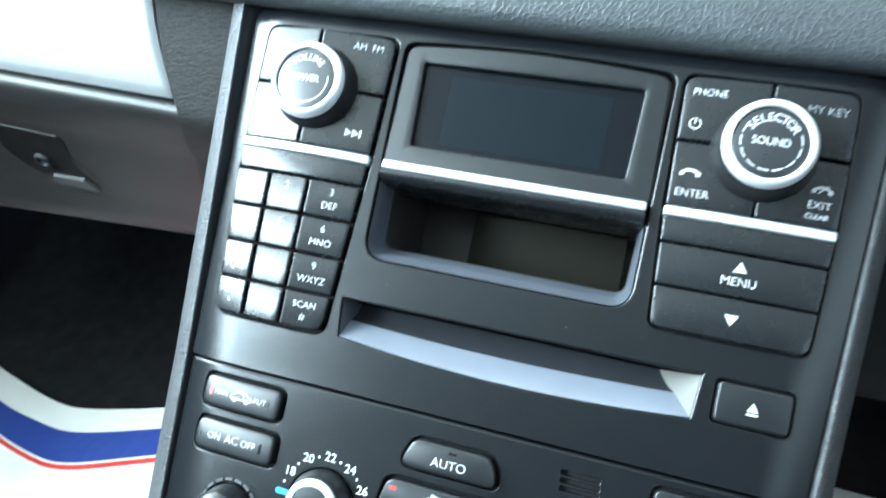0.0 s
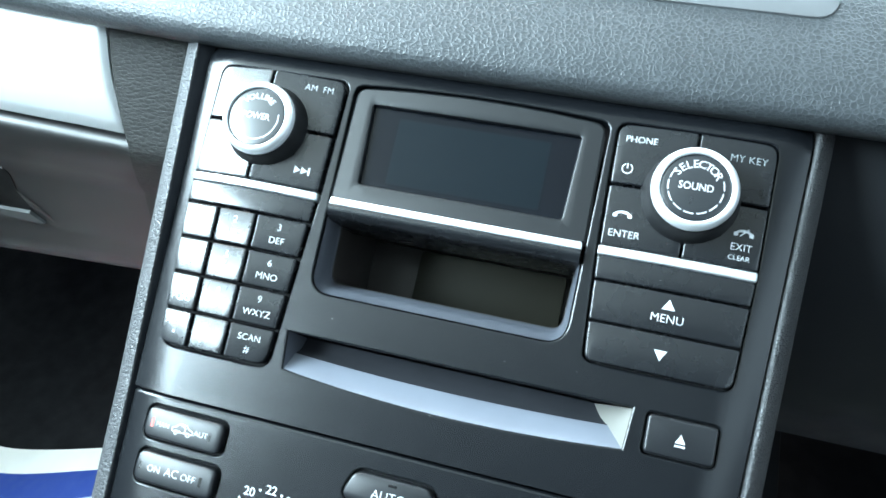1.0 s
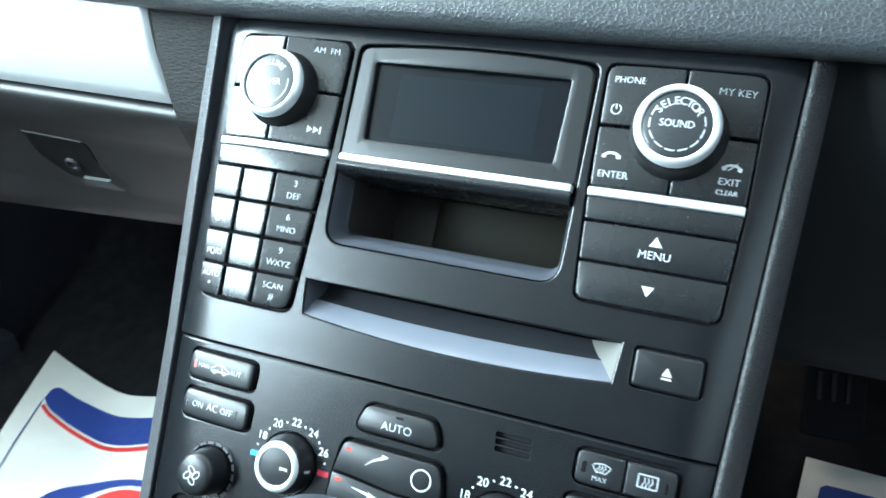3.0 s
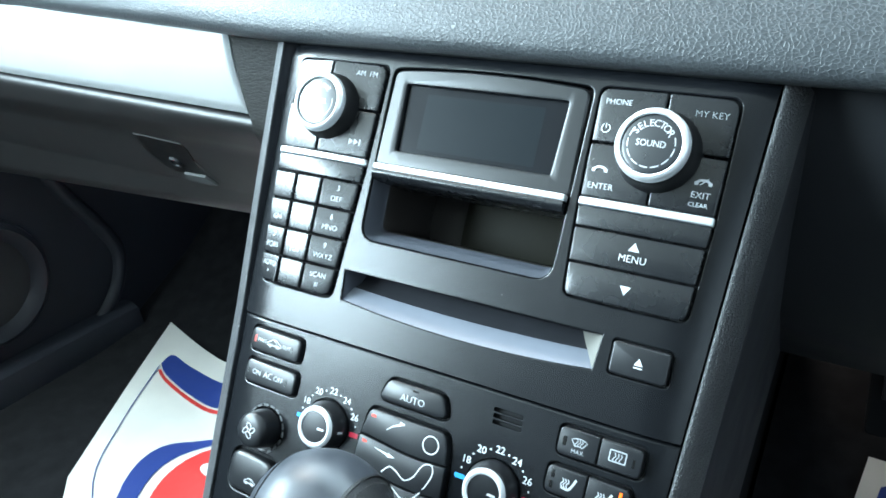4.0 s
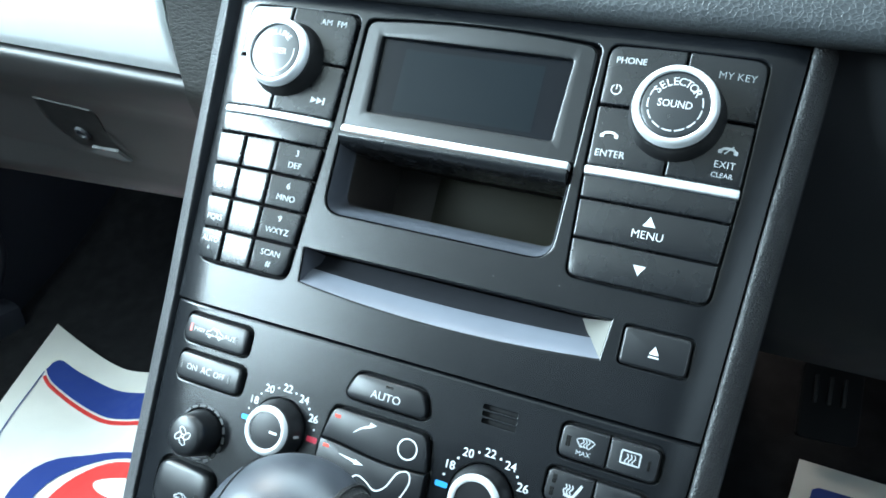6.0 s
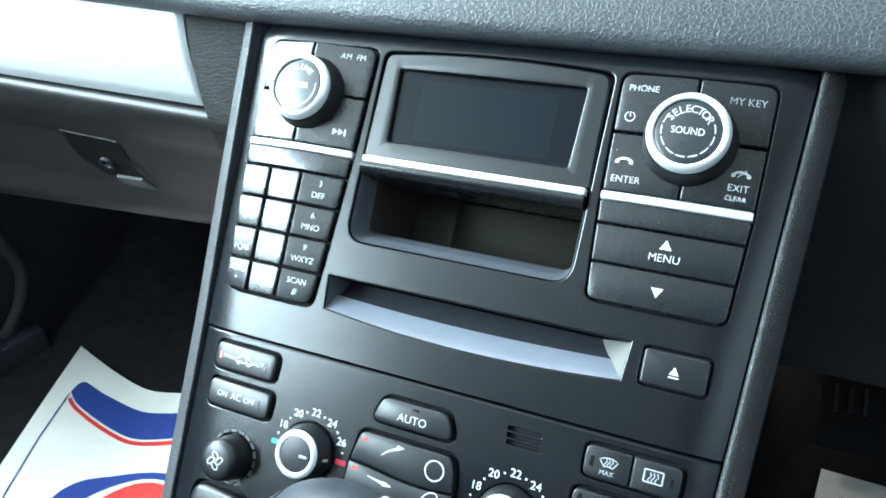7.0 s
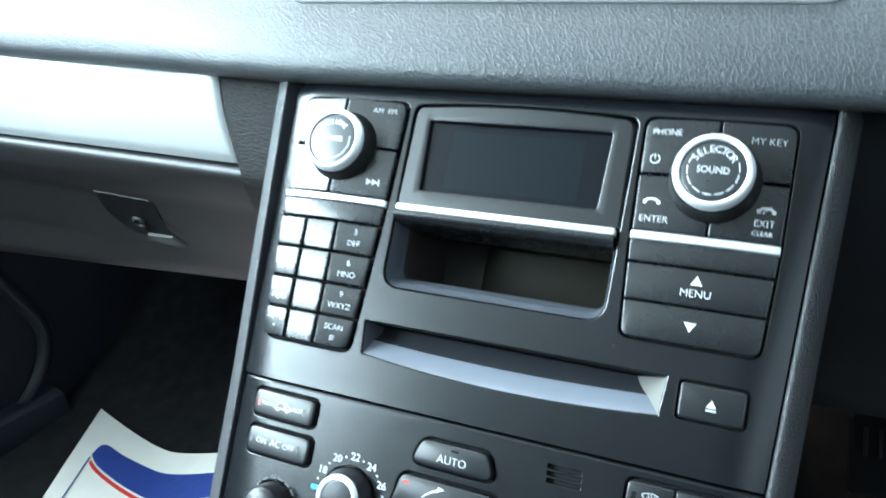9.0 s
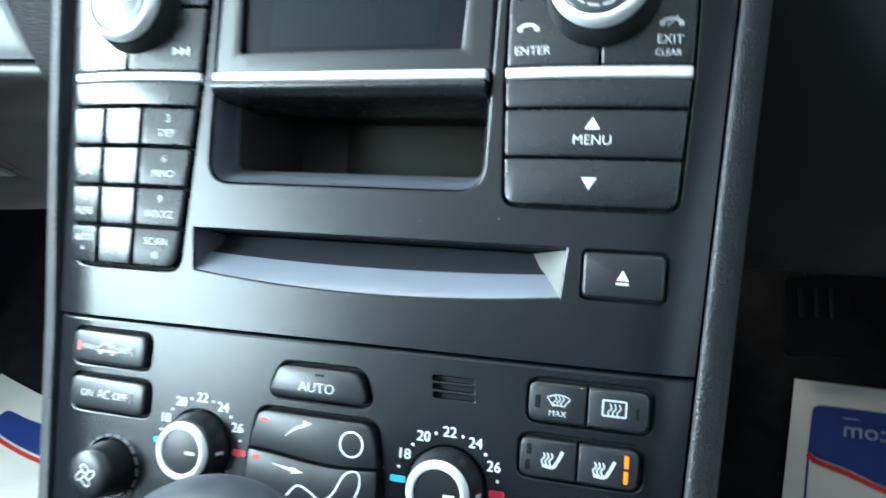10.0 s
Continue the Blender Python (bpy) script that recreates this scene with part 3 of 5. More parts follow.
hoops = [loop_verts(bm, grown(inner_ring, -0.4), 14.9), loop_verts(bm, grown(inner_ring, -0.9), 16.0), loop_verts(bm, grown(inner_ring, -2.0), 66.0)]
for a, b in zip(hoops, hoops[1:]):
    bridge(bm, a, b)
bm.faces.new(hoops[-1])
pocket = part("pocket", bm, POCKET, radio, "deep open storage pocket, empty")
# the panel's olive colour stands in for what its gloss would reflect
part("pocket_back_panel", prism(rounded(rect(-24, -32, 48, -5.5), 2, 3), 57.5, 65.8, 0.4), OLIVE, pocket, "panel at the back of the pocket, dull olive for its reflection")

# disc slot: a ramp rising to the back, its inner half coloured dark as shade
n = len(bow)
chute, inner_face = bmesh.new(), bmesh.new()
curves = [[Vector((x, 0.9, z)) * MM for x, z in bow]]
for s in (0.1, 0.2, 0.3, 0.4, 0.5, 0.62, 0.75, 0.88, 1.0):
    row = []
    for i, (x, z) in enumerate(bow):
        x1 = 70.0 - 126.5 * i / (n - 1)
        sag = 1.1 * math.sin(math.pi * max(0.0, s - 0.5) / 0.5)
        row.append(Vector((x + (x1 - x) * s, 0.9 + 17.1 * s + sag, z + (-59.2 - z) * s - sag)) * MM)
    target = chute if s < 0.55 else inner_face
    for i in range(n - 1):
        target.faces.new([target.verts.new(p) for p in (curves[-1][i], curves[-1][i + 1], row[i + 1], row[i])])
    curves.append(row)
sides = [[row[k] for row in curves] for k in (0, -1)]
for b in (chute, inner_face):
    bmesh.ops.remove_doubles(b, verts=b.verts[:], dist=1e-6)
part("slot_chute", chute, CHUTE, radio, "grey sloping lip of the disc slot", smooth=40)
inner_face.faces.new([inner_face.verts.new(Vector(p) * MM) for p in ((84.0, 0.9, -57.7), (69.0, 22, -58.4), (-57, 22, -58.4), (-58.7, 0.9, -58.0))])
part("disc_slot", inner_face, SLOTSHADE, radio, "back of the disc slot, darkened for its shade", smooth=25)
# end walls toned by side light: one pale as lit, one dark as shaded
for line, x_f, mat, label in ((sides[0], 84.0, LITEND, "end wall of the disc slot, toned pale as lit"), (sides[1], -58.7, RIMGREY, "end wall of the disc slot, toned dark grey as shaded")):
    bm = bmesh.new()
    bm.faces.new([bm.verts.new(p) for p in [Vector((x_f, 0.9, -57.8)) * MM] + line])
    part("slot_end", bm, mat, radio, label, smooth=25)

# ---- climate panel ----
climate = thing("climate_panel", "black climate control panel with dials and push buttons", "control panel", PANEL)
CY = 1.0
man = rounded(rect(-111.6, -114.0, -74.8, -101.0), 3.4)
ac = rounded(rect(-110.8, -132.2, -73.4, -119.2), 3.4)
auto = rounded([(-20.8, -117.0), (19.8, -117.0), (15.5, -105.2), (-16.4, -105.2)], [3.5, 3.5, 5.5, 5.5])
mode = rounded([(-24.4, -122.4), (22.0, -122.4), (25.0, -140), (26.0, -176), (-28.5, -176), (-26.6, -137)], [5, 5, 0, 6, 6, 0])
demist = rounded(rect(75.2, -114.0, 113.6, -101.0), 3)
seats = rounded(rect(73.4, -132.0, 111.4, -119.2), 3)
low_left = rounded(rect(-107, -192, -74, -169), 8)
slits = [rounded([(41.2 + 0.3 * i, -105.2 - 2.9 * i), (56.2 + 0.2 * i, -105.2 - 2.9 * i), (56.2 + 0.2 * i, -103.2 - 2.9 * i), (41.2 + 0.3 * i, -103.2 - 2.9 * i)], 0.5, 2) for i in range(3)]
dial_l, dial_r, fan = circle(-49.6, -140.2, 13.4), circle(48.8, -140.2, 13.4), circle(-89.0, -154.0, 11.2)
bm = bmesh.new()
walls = []
rim = plate(bm, [(-123.3, -97.4), (123.3 + WIDER, -97.4), (117.0 + WIDER, -225), (-117.0, -225)],
      [(grown(h, 0.9), 4) for h in (man, ac, auto, mode, demist, seats, low_left)] + [(s, 4, 0.25) for s in slits] + [(grown(h, 0.4), 3) for h in (dial_l, dial_r, fan)], CY, walls)
for low in walls:
    bm.faces.new(low)
prev = (rim[0], rim[1])
for dz, dy in ((0.8, 0.25), (1.4, 0.9), (1.7, 2.0), (1.8, 5.0)):
    cur = tuple(bm.verts.new(v.co + Vector((0, dy * MM, dz * MM))) for v in (rim[0], rim[1]))
    bm.faces.new((prev[0], prev[1], cur[1], cur[0]))
    prev = cur
roll_edges(bm, 123.3, 117.0, -97.4, -225)
part("fascia", bm, FASCIA, climate, "matt dark grey plastic fascia", smooth=15)
for well in [grown(h, 0.8) for h in (man, ac, auto, mode, demist, seats, low_left)] + slits:
    bm = bmesh.new()
    add_flat(bm, well, CY + 3.0)
    part("key_well", bm, GAP, climate)


def cushion(name, pts, words=(), marks=None, y0=-1.9, parent=None, radii=3.4, edge=1.0, ink=WHITE):
    """A push button with a softly rounded face; near the sides it leans outwards."""
    xm = sum(p[0] for p in pts) / len(pts)
    fn = (lambda x: 0.0016 * (x + 76) ** 2) if xm < -60 else None
    return button(name, pts, BUTTON, parent or climate, y0=y0, edge=edge, radii=radii, words=words, marks=marks, ink=ink, fn=fn, pillow=0.012 if xm < 30 else 0.006)


def lamp(parent, x0, z0, x1, z1, mat, y):
    return part("indicator_lamp", prism(rounded(rect(x0, z0, x1, z1), 0.3, 2), y, y + 0.6, 0.1, 1), mat, parent)


def car_icon(bm, x, z, y, k=0.72):
    line = smooth_line([(x - 5.2 * k, z - 1.2 * k), (x - 5.0 * k, z + 0.3 * k), (x - 3.4 * k, z + 0.8 * k), (x - 1.8 * k, z + 2.2 * k), (x + 1.6 * k, z + 2.2 * k), (x + 3.2 * k, z + 0.8 * k), (x + 5.0 * k, z + 0.2 * k), (x + 5.2 * k, z - 1.2 * k)], 4)
    add_ribbon(bm, line, 0.4, y)
    add_ribbon(bm, [(x - 5.2 * k, z - 1.3 * k), (x + 5.2 * k, z - 1.3 * k)], 0.4, y - 0.02)
    for dx in (-3 * k, 3 * k):
        add_ribbon(bm, circle(x + dx, z - 1.6 * k, 0.9 * k, 12), 0.4, y - 0.04, closed=True)
    add_ribbon(bm, arc(x, z + 0.2 * k, 1.5 * k, 200, 480, 12), 0.35, y - 0.06)


b1 = cushion("button", rect(-111.4, -113.8, -75.0, -101.2), words=[("MAN", -102.6, -107.6, 3.0), ("AUT", -84.2, -107.6, 3.3)], marks=lambda b, y, fn: car_icon(b, -92.7, -107.4, y, 0.92))
lamp(b1, -108.4, -109.4, -107.0, -105.6, LAMPRED, -0.42)
lamp(b1, -80.9, -109.4, -79.6, -105.6, LAMPOFF, -2.02)
b2 = cushion("button", rect(-110.6, -132.0, -73.6, -119.4), words=[("ON", -101.4, -125.8, 4.1), ("AC", -92.8, -125.6, 4.8), ("OFF", -84.9, -125.8, 4.0)])
lamp(b2, -108.6, -127.8, -107.5, -123.8, LAMPOFF, -0.37)
lamp(b2, -80.0, -127.8, -78.7, -123.8, LAMPOFF, -2.02)
b3 = cushion("button", [(-20.6, -116.8), (19.6, -116.8), (15.3, -105.4), (-16.2, -105.4)], words=[("AUTO", -0.6, -112.4, 5.1)], radii=[3.5, 3.5, 5.5, 5.5], y0=-2.4)
lamp(b3, -1.6, -108.2, 1.8, -107.2, LAMPOFF, -2.55)


# airflow keys: three wavy pieces with one drawing of a seated outline across them
def wavy(z, x0, x1, k=14):
    return [(x0 + (x1 - x0) * i / k, z - 1.2 + 1.2 * math.cos(i / k * math.pi * 1.5)) for i in range(k + 1)]


top_line, low_line = wavy(-136.2, -26.2, 24.3), wavy(-152.5, -27.2, 25.0)
airflow = part("airflow_key", prism([(-25.4, -132.0)] + top_line + [(23.2, -130.0)] + arc(17.6, -127.0, 4.4, 10, 90, 5) + arc(-19.8, -127.0, 4.4, 90, 170, 5), -2.2, 4, 0.8), BUTTON, climate)
second = part("airflow_key", prism([(x, z - 0.9) for x, z in reversed(top_line)] + [(x, z + 0.0) for x, z in low_line], -2.2, 4, 0.6), BUTTON, climate)
third = part("airflow_key", prism([(x, z - 0.9) for x, z in reversed(low_line)] + [(-28.0, -172), (-24, -175.6), (22, -175.6), (25.6, -172)], -2.2, 4, 0.6), BUTTON, climate)
lamp(airflow, -21.9, -126.6, -18.9, -125.2, LAMPRED, -2.35)
lamp(second, -24.2, -140.2, -21.2, -138.8, LAMPRED, -2.35)
bm = bmesh.new()
add_ribbon(bm, circle(14.4, -130.2, 4.3, 32), 0.65, -2.3, closed=True)
add_ribbon(bm, smooth_line([(-11.5, -130.6), (-8.2, -127.8), (-4.2, -126.0)], 5), 0.95, -2.3, taper=lambda t: 0.3 + t)
add_flat(bm, [(-5.0, -127.0), (-1.2, -125.0), (-4.6, -124.3)], -2.3)
part("lettering", bm, WHITE, airflow, smooth=0)
bm = bmesh.new()
add_ribbon(bm, [(-15.8, -141.0), (-8.0, -142.2)], 0.95, -2.3, taper=lambda t: 0.3 + t)
add_flat(bm, [(-8.0, -143.5), (-3.4, -142.6), (-7.6, -141.1)], -2.3)
add_ribbon(bm, smooth_line([(-9.4, -151.4), (-5.4, -147.4), (-1.0, -148.4), (4.0, -151.0), (8.6, -148.2), (12.6, -141.0), (17.2, -139.4), (18.6, -143.6), (16.0, -150.6), (14.8, -152.0)], 6), 0.65, -2.3)
part("lettering", bm, WHITE, second, smooth=0)
bm = bmesh.new()
add_ribbon(bm, smooth_line([(14.4, -153.6), (10.0, -158.6), (4.6, -160.0), (-1.0, -157.0), (-5.0, -155.6)], 6), 0.65, -2.3)
part("lettering", bm, WHITE, third, smooth=0)


# temperature dials
def dial(cx, cz, pointer):
    knob = part("dial", lathe([(10.3, -9.0), (11.1, -8.3), (11.7, -6.0), (12.5, -3.0), (13.2, -0.6), (13.2, 2.5)], 48, cx, cz), BUTTON, climate, "round temperature dial")
    part("dial_ring", lathe([(8.0, -9.4), (8.3, -10.0), (9.3, -10.2), (10.4, -9.6), (10.9, -8.7)], 48, cx, cz), WHITE, knob, "pale silver-white ring")
    part("dial_cap", lathe([(0, -9.7), (5, -9.6), (8.1, -9.3)], 48, cx, cz), BUTTON, knob)
    bm = bmesh.new()
    c, s = math.cos(radians(pointer)), math.sin(radians(pointer))
    add_ribbon(bm, [(cx + 2.2 * c, cz + 2.2 * s), (cx + 6.2 * c, cz + 6.2 * s)], 1.1, -9.9)
    for y0, y1, r0, r1 in ((-5.4, -2.0, 11.98, 12.88),):
        q = Vector((-s, c)) * 0.6
        pts = [(cx + r0 * c + q.x, y0, cz + r0 * s + q.y), (cx + r1 * c + q.x, y1, cz + r1 * s + q.y), (cx + r1 * c - q.x, y1, cz + r1 * s - q.y), (cx + r0 * c - q.x, y0, cz + r0 * s - q.y)]
        bm.faces.new([bm.verts.new((x * MM * 1.0 + 0.0002 * c, y * MM - 0.0001, z * MM + 0.0002 * s)) for x, y, z in pts])
    part("pointer_mark", bm, WHITE, knob, smooth=0)


dial(-49.6, -140.2, 0)
dial(48.8, -140.2, 0)
for cx in (-49.2, 48.9):
    bm = bmesh.new()
    for i, word in enumerate(("18", "20", "22", "24", "26")):
        a = 151 - i * 30.5
        add_word(bm, word, cx + 18.2 * math.cos(radians(a)), -140.2 + 18.2 * math.sin(radians(a)), 5.0, CY - 0.1, 0, 0.03)
        b = a - 15
        if i < 5:
            add_flat(bm, circle(cx + 18.0 * math.cos(radians(b)), -140.2 + 18.0 * math.sin(radians(b)), 0.55, 10), CY - 0.1)
    add_flat(bm, circle(cx + 18.0 * math.cos(radians(166)), -140.2 + 18.0 * math.sin(radians(166)), 0.55, 10), CY - 0.1)
    part("scale_lettering", bm, WHITE, climate, smooth=0)
    bm = bmesh.new()
    add_flat(bm, rounded(rect(cx - 20.4, -141.2, cx - 14.8, -138.9), 0.6, 2), CY - 0.1)
    part("cold_mark", bm, BLUEMARK, climate, "blue cold mark", smooth=0)
    bm = bmesh.new()
    add_flat(bm, rounded(rect(cx + 14.8, -141.5, cx + 20.2, -138.9), 0.6, 2), CY - 0.1)
    part("hot_mark", bm, REDMARK, climate, "red hot mark", smooth=0)

# fan knob with a ring of printed ticks
knob = part("fan_knob", lathe([(0, -11.9), (4.5, -11.8), (7.2, -11.5), (8.6, -11.0), (9.4, -10.0), (9.8, -8.4), (10.1, -5.0), (10.5, -2.0), (10.9, -0.3), (10.9, 2.5)], 48, -89.0, -154.0), BUTTON, climate, "domed fan speed knob")
bm = bmesh.new()
for i in range(4):
    a = 10 + 90 * i
    ux, uz = math.cos(radians(a)), math.sin(radians(a))
    vx, vz = math.cos(radians(a + 38)), math.sin(radians(a + 38))
    blade = [(2.1 * math.cos(radians(b)), 1.25 * math.sin(radians(b))) for b in range(0, 360, 24)]
    add_ribbon(bm, [(-89.0 + 2.35 * ux + p * vx - q * vz, -154.0 + 2.35 * uz + p * vz + q * vx) for p, q in blade], 0.5, -12.05, closed=True)
part("lettering", bm, WHITE, knob, smooth=0)
bm = bmesh.new()
for i in range(12):
    a = 160 - i * 20
    add_ribbon(bm, arc(-89.0, -154.0, 12.6 + 0.03 * i, a - 7, a + 7, 4), 1.0 + 0.06 * i, CY - 0.1)
part("fan_scale", bm, DIMPRINT, climate, smooth=0)
b4 = button("button", rect(-106, -191, -75, -170), BUTTON, climate, y0=-2.0, edge=2.0, radii=7, fn=lambda x: -0.04 * (x + 90), marks=lambda b, y, fn: car_icon(b, -88.5, -184, y - 0.2))
lamp(b4, -81.6, -182.0, -78.8, -180.2, LAMPOFF, -2.5)


# demist and seat heating keys
def waves(bm, x, z, y, h, gap, width=0.55):
    for i in (-1, 0, 1):
        add_ribbon(bm, smooth_line([(x + i * gap, z - h / 2), (x + i * gap - 0.5, z - h / 6), (x + i * gap + 0.5, z + h / 6), (x + i * gap, z + h / 2)], 3), width, y)


def windscreen_icon(bm, y, fn):
    add_ribbon(bm, arc(85.2, -111.6, 6.9, 58, 122, 10) + arc(85.2, -111.6, 3.6, 118, 62, 6), 0.42, y, closed=True)
    waves(bm, 85.2, -106.7, y - 0.03, 3.2, 1.2, 0.38)
    add_word(bm, "MAX", 85.0, -110.8, 2.7, y)


def rear_icon(bm, y, fn):
    add_ribbon(bm, rounded(rect(99.2, -109.4, 106.4, -104.6), 0.3, 2), 0.6, y, closed=True)
    waves(bm, 102.8, -107.6, y - 0.03, 4.2, 1.4, 0.45)


def seat_icon(bm, x, z, y):
    waves(bm, x - 1.3, z, y, 3.8, 1.25, 0.55)
    add_ribbon(bm, smooth_line([(x - 2.8, z - 2.2), (x + 0.5, z - 2.5), (x + 1.9, z - 0.8), (x + 3.6, z + 2.8)], 4), 1.1, y - 0.03)


def pair_left(x0, x1, z0, z1):
    return [(x0, z0), (x1, z0), (x1, z1), (x0, z1)], [3.0, 0.6, 0.6, 3.0]


for (x0, xm, x1), (z0, z1), marks, lamps in (
        ((75.4, 94.2, 113.4), (-113.8, -101.2), (windscreen_icon, rear_icon), ((77.6, -109.4, 79.4, -105.2), (109.4, -109.8, 110.4, -105.8))),
        ((73.6, 92.2, 111.2), (-131.8, -119.4), (lambda b, y, fn: seat_icon(b, 84.0, -125.4, y), lambda b, y, fn: seat_icon(b, 100.4, -126.2, y)), ((75.8, -124.6, 77.4, -121.0),))):
    pts, rad = pair_left(x0, xm - 0.3, z0, z1)
    left = cushion("button", pts, radii=rad, marks=marks[0], edge=0.8, y0=-1.8, ink=MIDPRINT)
    right = cushion("button", rect(xm + 0.3, z0, x1, z1), radii=[0.6, 3.0, 3.0, 0.6], marks=marks[1], edge=0.8, y0=-1.8, ink=MIDPRINT)
    lamp(left, *lamps[0], LAMPOFF, -1.95)
    if len(lamps) > 1:
        lamp(right, *lamps[1], LAMPOFF, -1.95)
    else:
        lamp(left, 75.6, -129.6, 77.2, -126.2, LAMPOFF, -1.95)
        lamp(right, 106.9, -125.0, 108.2, -121.2, LAMPORANGE, -1.95)
        lamp(right, 106.9, -129.8, 108.2, -126.0, LAMPORANGE, -1.95)

# ---- console body ----
console = thing("center_console", "dark centre console with padded leather-grain cheeks", "console", PANEL)
SILL_PROFILE = [(0.0, 18.0), (0.0, 1.0), (0.15, 0.3), (0.4, 0.05), (0.9, 0.15), (2.0, 0.6), (3.5, 1.25), (5.0, 1.95), (6.5, 2.75), (7.6, 3.7), (8.4, 5.2), (9.0, 8.0), (9.4, 12.0), (9.6, 18.0)]
CHEEK_PROFILE = [(0.0, 16.0), (0.0, 2.2), (0.25, 0.9), (0.7, 0.2), (1.3, 0.0), (2.0, 0.32), (3.0, 1.15), (4.7, 3.0), (6.6, 5.4), (8.2, 8.2), (9.4, 12.0), (10.0, 15.5), (10.5, 19.0)]
SIDE_PROFILE = [(0.0, 17.6), (0.4, 18.6), (1.1, 25.0), (2.0, 40.0), (3.0, 90.0), (5.5, 220.0)]
for side, more, profile, gaps, lows in ((-1, 0.0, SILL_PROFILE, (5.2, 2.4, 1.6, 1.2, 1.2), (0.6, 0.2, 3.0, 4.5, 5.0)), (1, WIDER, CHEEK_PROFILE, (0.9,) * 5, (4.6, 3.8, 2.6, 1.6, 1.0))):
    stations, lower = [], []
    for (z, w), low, gap in zip(((66, 131.6), (-15, 127.4), (-95, 123.4), (-225, 117.0), (-330, 111.0)), lows, gaps):
        slim = 1.0 if side > 0 else float(np.interp(z, [-225, -95, -15, 66], [1.15, 1.10, 1.05, 1.0]))
        foot = gap + profile[-1][0] * slim - 0.4
        stations.append(lambda p, z=z, w=w, low=low, gap=gap, slim=slim: (side * (w + more + gap + p[0] * slim) * MM, (p[1] + low) * MM, z * MM))
        lower.append(lambda p, z=z, w=w, low=low, gap=foot: (side * (w + more + gap + p[0]) * MM, (p[1] + low) * MM, z * MM))
    sweep_profile(profile, stations, CHEEK, "cheek", console, "padded edge in black grained leather")
    if side < 0:
        channel = [(-1.6, 9.0), (-1.2, 6.8), (-0.5, 4.4), (-0.15, 2.6), (-0.02, 1.3)]
        sweep_profile(channel, [lambda p, st=st, gap=gap: st((p[0] * (gap - 0.2) / 1.6, p[1])) for st, gap in zip(stations, gaps)], CHANNEL, "channel", console, "smooth dark channel beside the padded edge")
    sweep_profile(SIDE_PROFILE, lower, KNEE, "side_panel", console, "smooth black console side")
bm = bmesh.new()
for pts in ([(-117, 2, -225), (119.7, 2, -225), (113.7, 2, -330), (-111, 2, -330)],):
    bm.faces.new([bm.verts.new((x * MM, y * MM, z * MM)) for x, y, z in pts])
part("lower_panel", bm, FASCIA, console, smooth=0)
bm = bmesh.new()
for pts in ([(-131, 70, 60), (133, 70, 60), (124, 70, -330), (-122, 70, -330)],):
    bm.faces.new([bm.verts.new((x * MM, y * MM, z * MM)) for x, y, z in pts])
part("back_board", bm, GAP, console, smooth=0)

# ---- dashboard ----
dash = thing("dashboard", "dark dashboard with a pebbled vinyl top pad", "dashboard", kind="structure")
# section of the top pad (y, z): tucked lower edge, rounded nose, face, brow, shelf
PAD_SECTION = [(0.070, 0.5725), (0.040, 0.5728), (0.0310, 0.5740), (0.0260, 0.5765), (0.0230, 0.5800), (0.0225, 0.5845), (0.0262, 0.5950), (0.0338, 0.6080), (0.0400, 0.6170), (0.0440, 0.6230), (0.0580, 0.6400), (0.0800, 0.6600), (0.1200, 0.6800), (0.2200, 0.6980), (0.62, 0.705)]
bm = bmesh.new()
xs = [-0.88, -0.6, -0.42, -0.30, -0.22, -0.17, -0.145, -0.1325, 0.1255, 0.138, 0.17, 0.30, 0.50, 0.88]


def pad_point(x, k):
    y, z = PAD_SECTION[k]
    far = max(0.0, -x - 0.14)
    return (x, y + 0.02 * min(1, far / 0.25), z + 0.006 * min(1, far / 0.25) * (1 if k < 10 else 0))


grid = [[bm.verts.new(pad_point(x, k)) for k in range(len(PAD_SECTION))] for x in xs]
for i in range(len(xs) - 1):
    for k in range(len(PAD_SECTION) - 1):
        inside = -0.133 < (xs[i] + xs[i + 1]) / 2 < 0.126 and 8 <= k <= 10
        if not inside:
            bm.faces.new((grid[i][k], grid[i][k + 1], grid[i + 1][k + 1], grid[i + 1][k]))
part("top_pad", bm, PAD, dash, "grey pebbled vinyl pad", smooth=60)

# centre air vents in the pad
def vent_point(x, s, deep):
    """A point of the vent's face: s runs up the slope of the pad from its lower edge, deep goes in."""
    a, b = Vector((0.0405, 0.6165)), Vector((0.0610, 0.6440))
    u = (b - a).normalized()
    n = Vector((u.y, -u.x))
    p = a + u * s * MM + n * deep * MM
    return (x * MM, p.x, p.y)


vents = thing("air_vents", "pair of centre air vents in a dark rounded frame", "air vent")
FR_OUT = rounded(rect(-140.5, -3.0, 133.5, 40), 11, 6)
NOZZLES = [rounded(rect(-131, 9.5, -38, 34), 5, 5), rounded(rect(29, 9.5, 125, 34), 5, 5)]
bm = bmesh.new()
walls = []
rim = plate(bm, grown(FR_OUT, -1.4), [(h, 20, 1.2) for h in NOZZLES], -1.6, walls)
bridge(bm, rim, loop_verts(bm, FR_OUT, 3.0))
for low in walls:
    bm.faces.new(low)
for v in bm.verts:
    v.co = vent_point(v.co.x / MM, v.co.z / MM, v.co.y / MM)
part("vent_frame", bm, VENTGREY, vents, "smooth grey plastic frame", smooth=50)
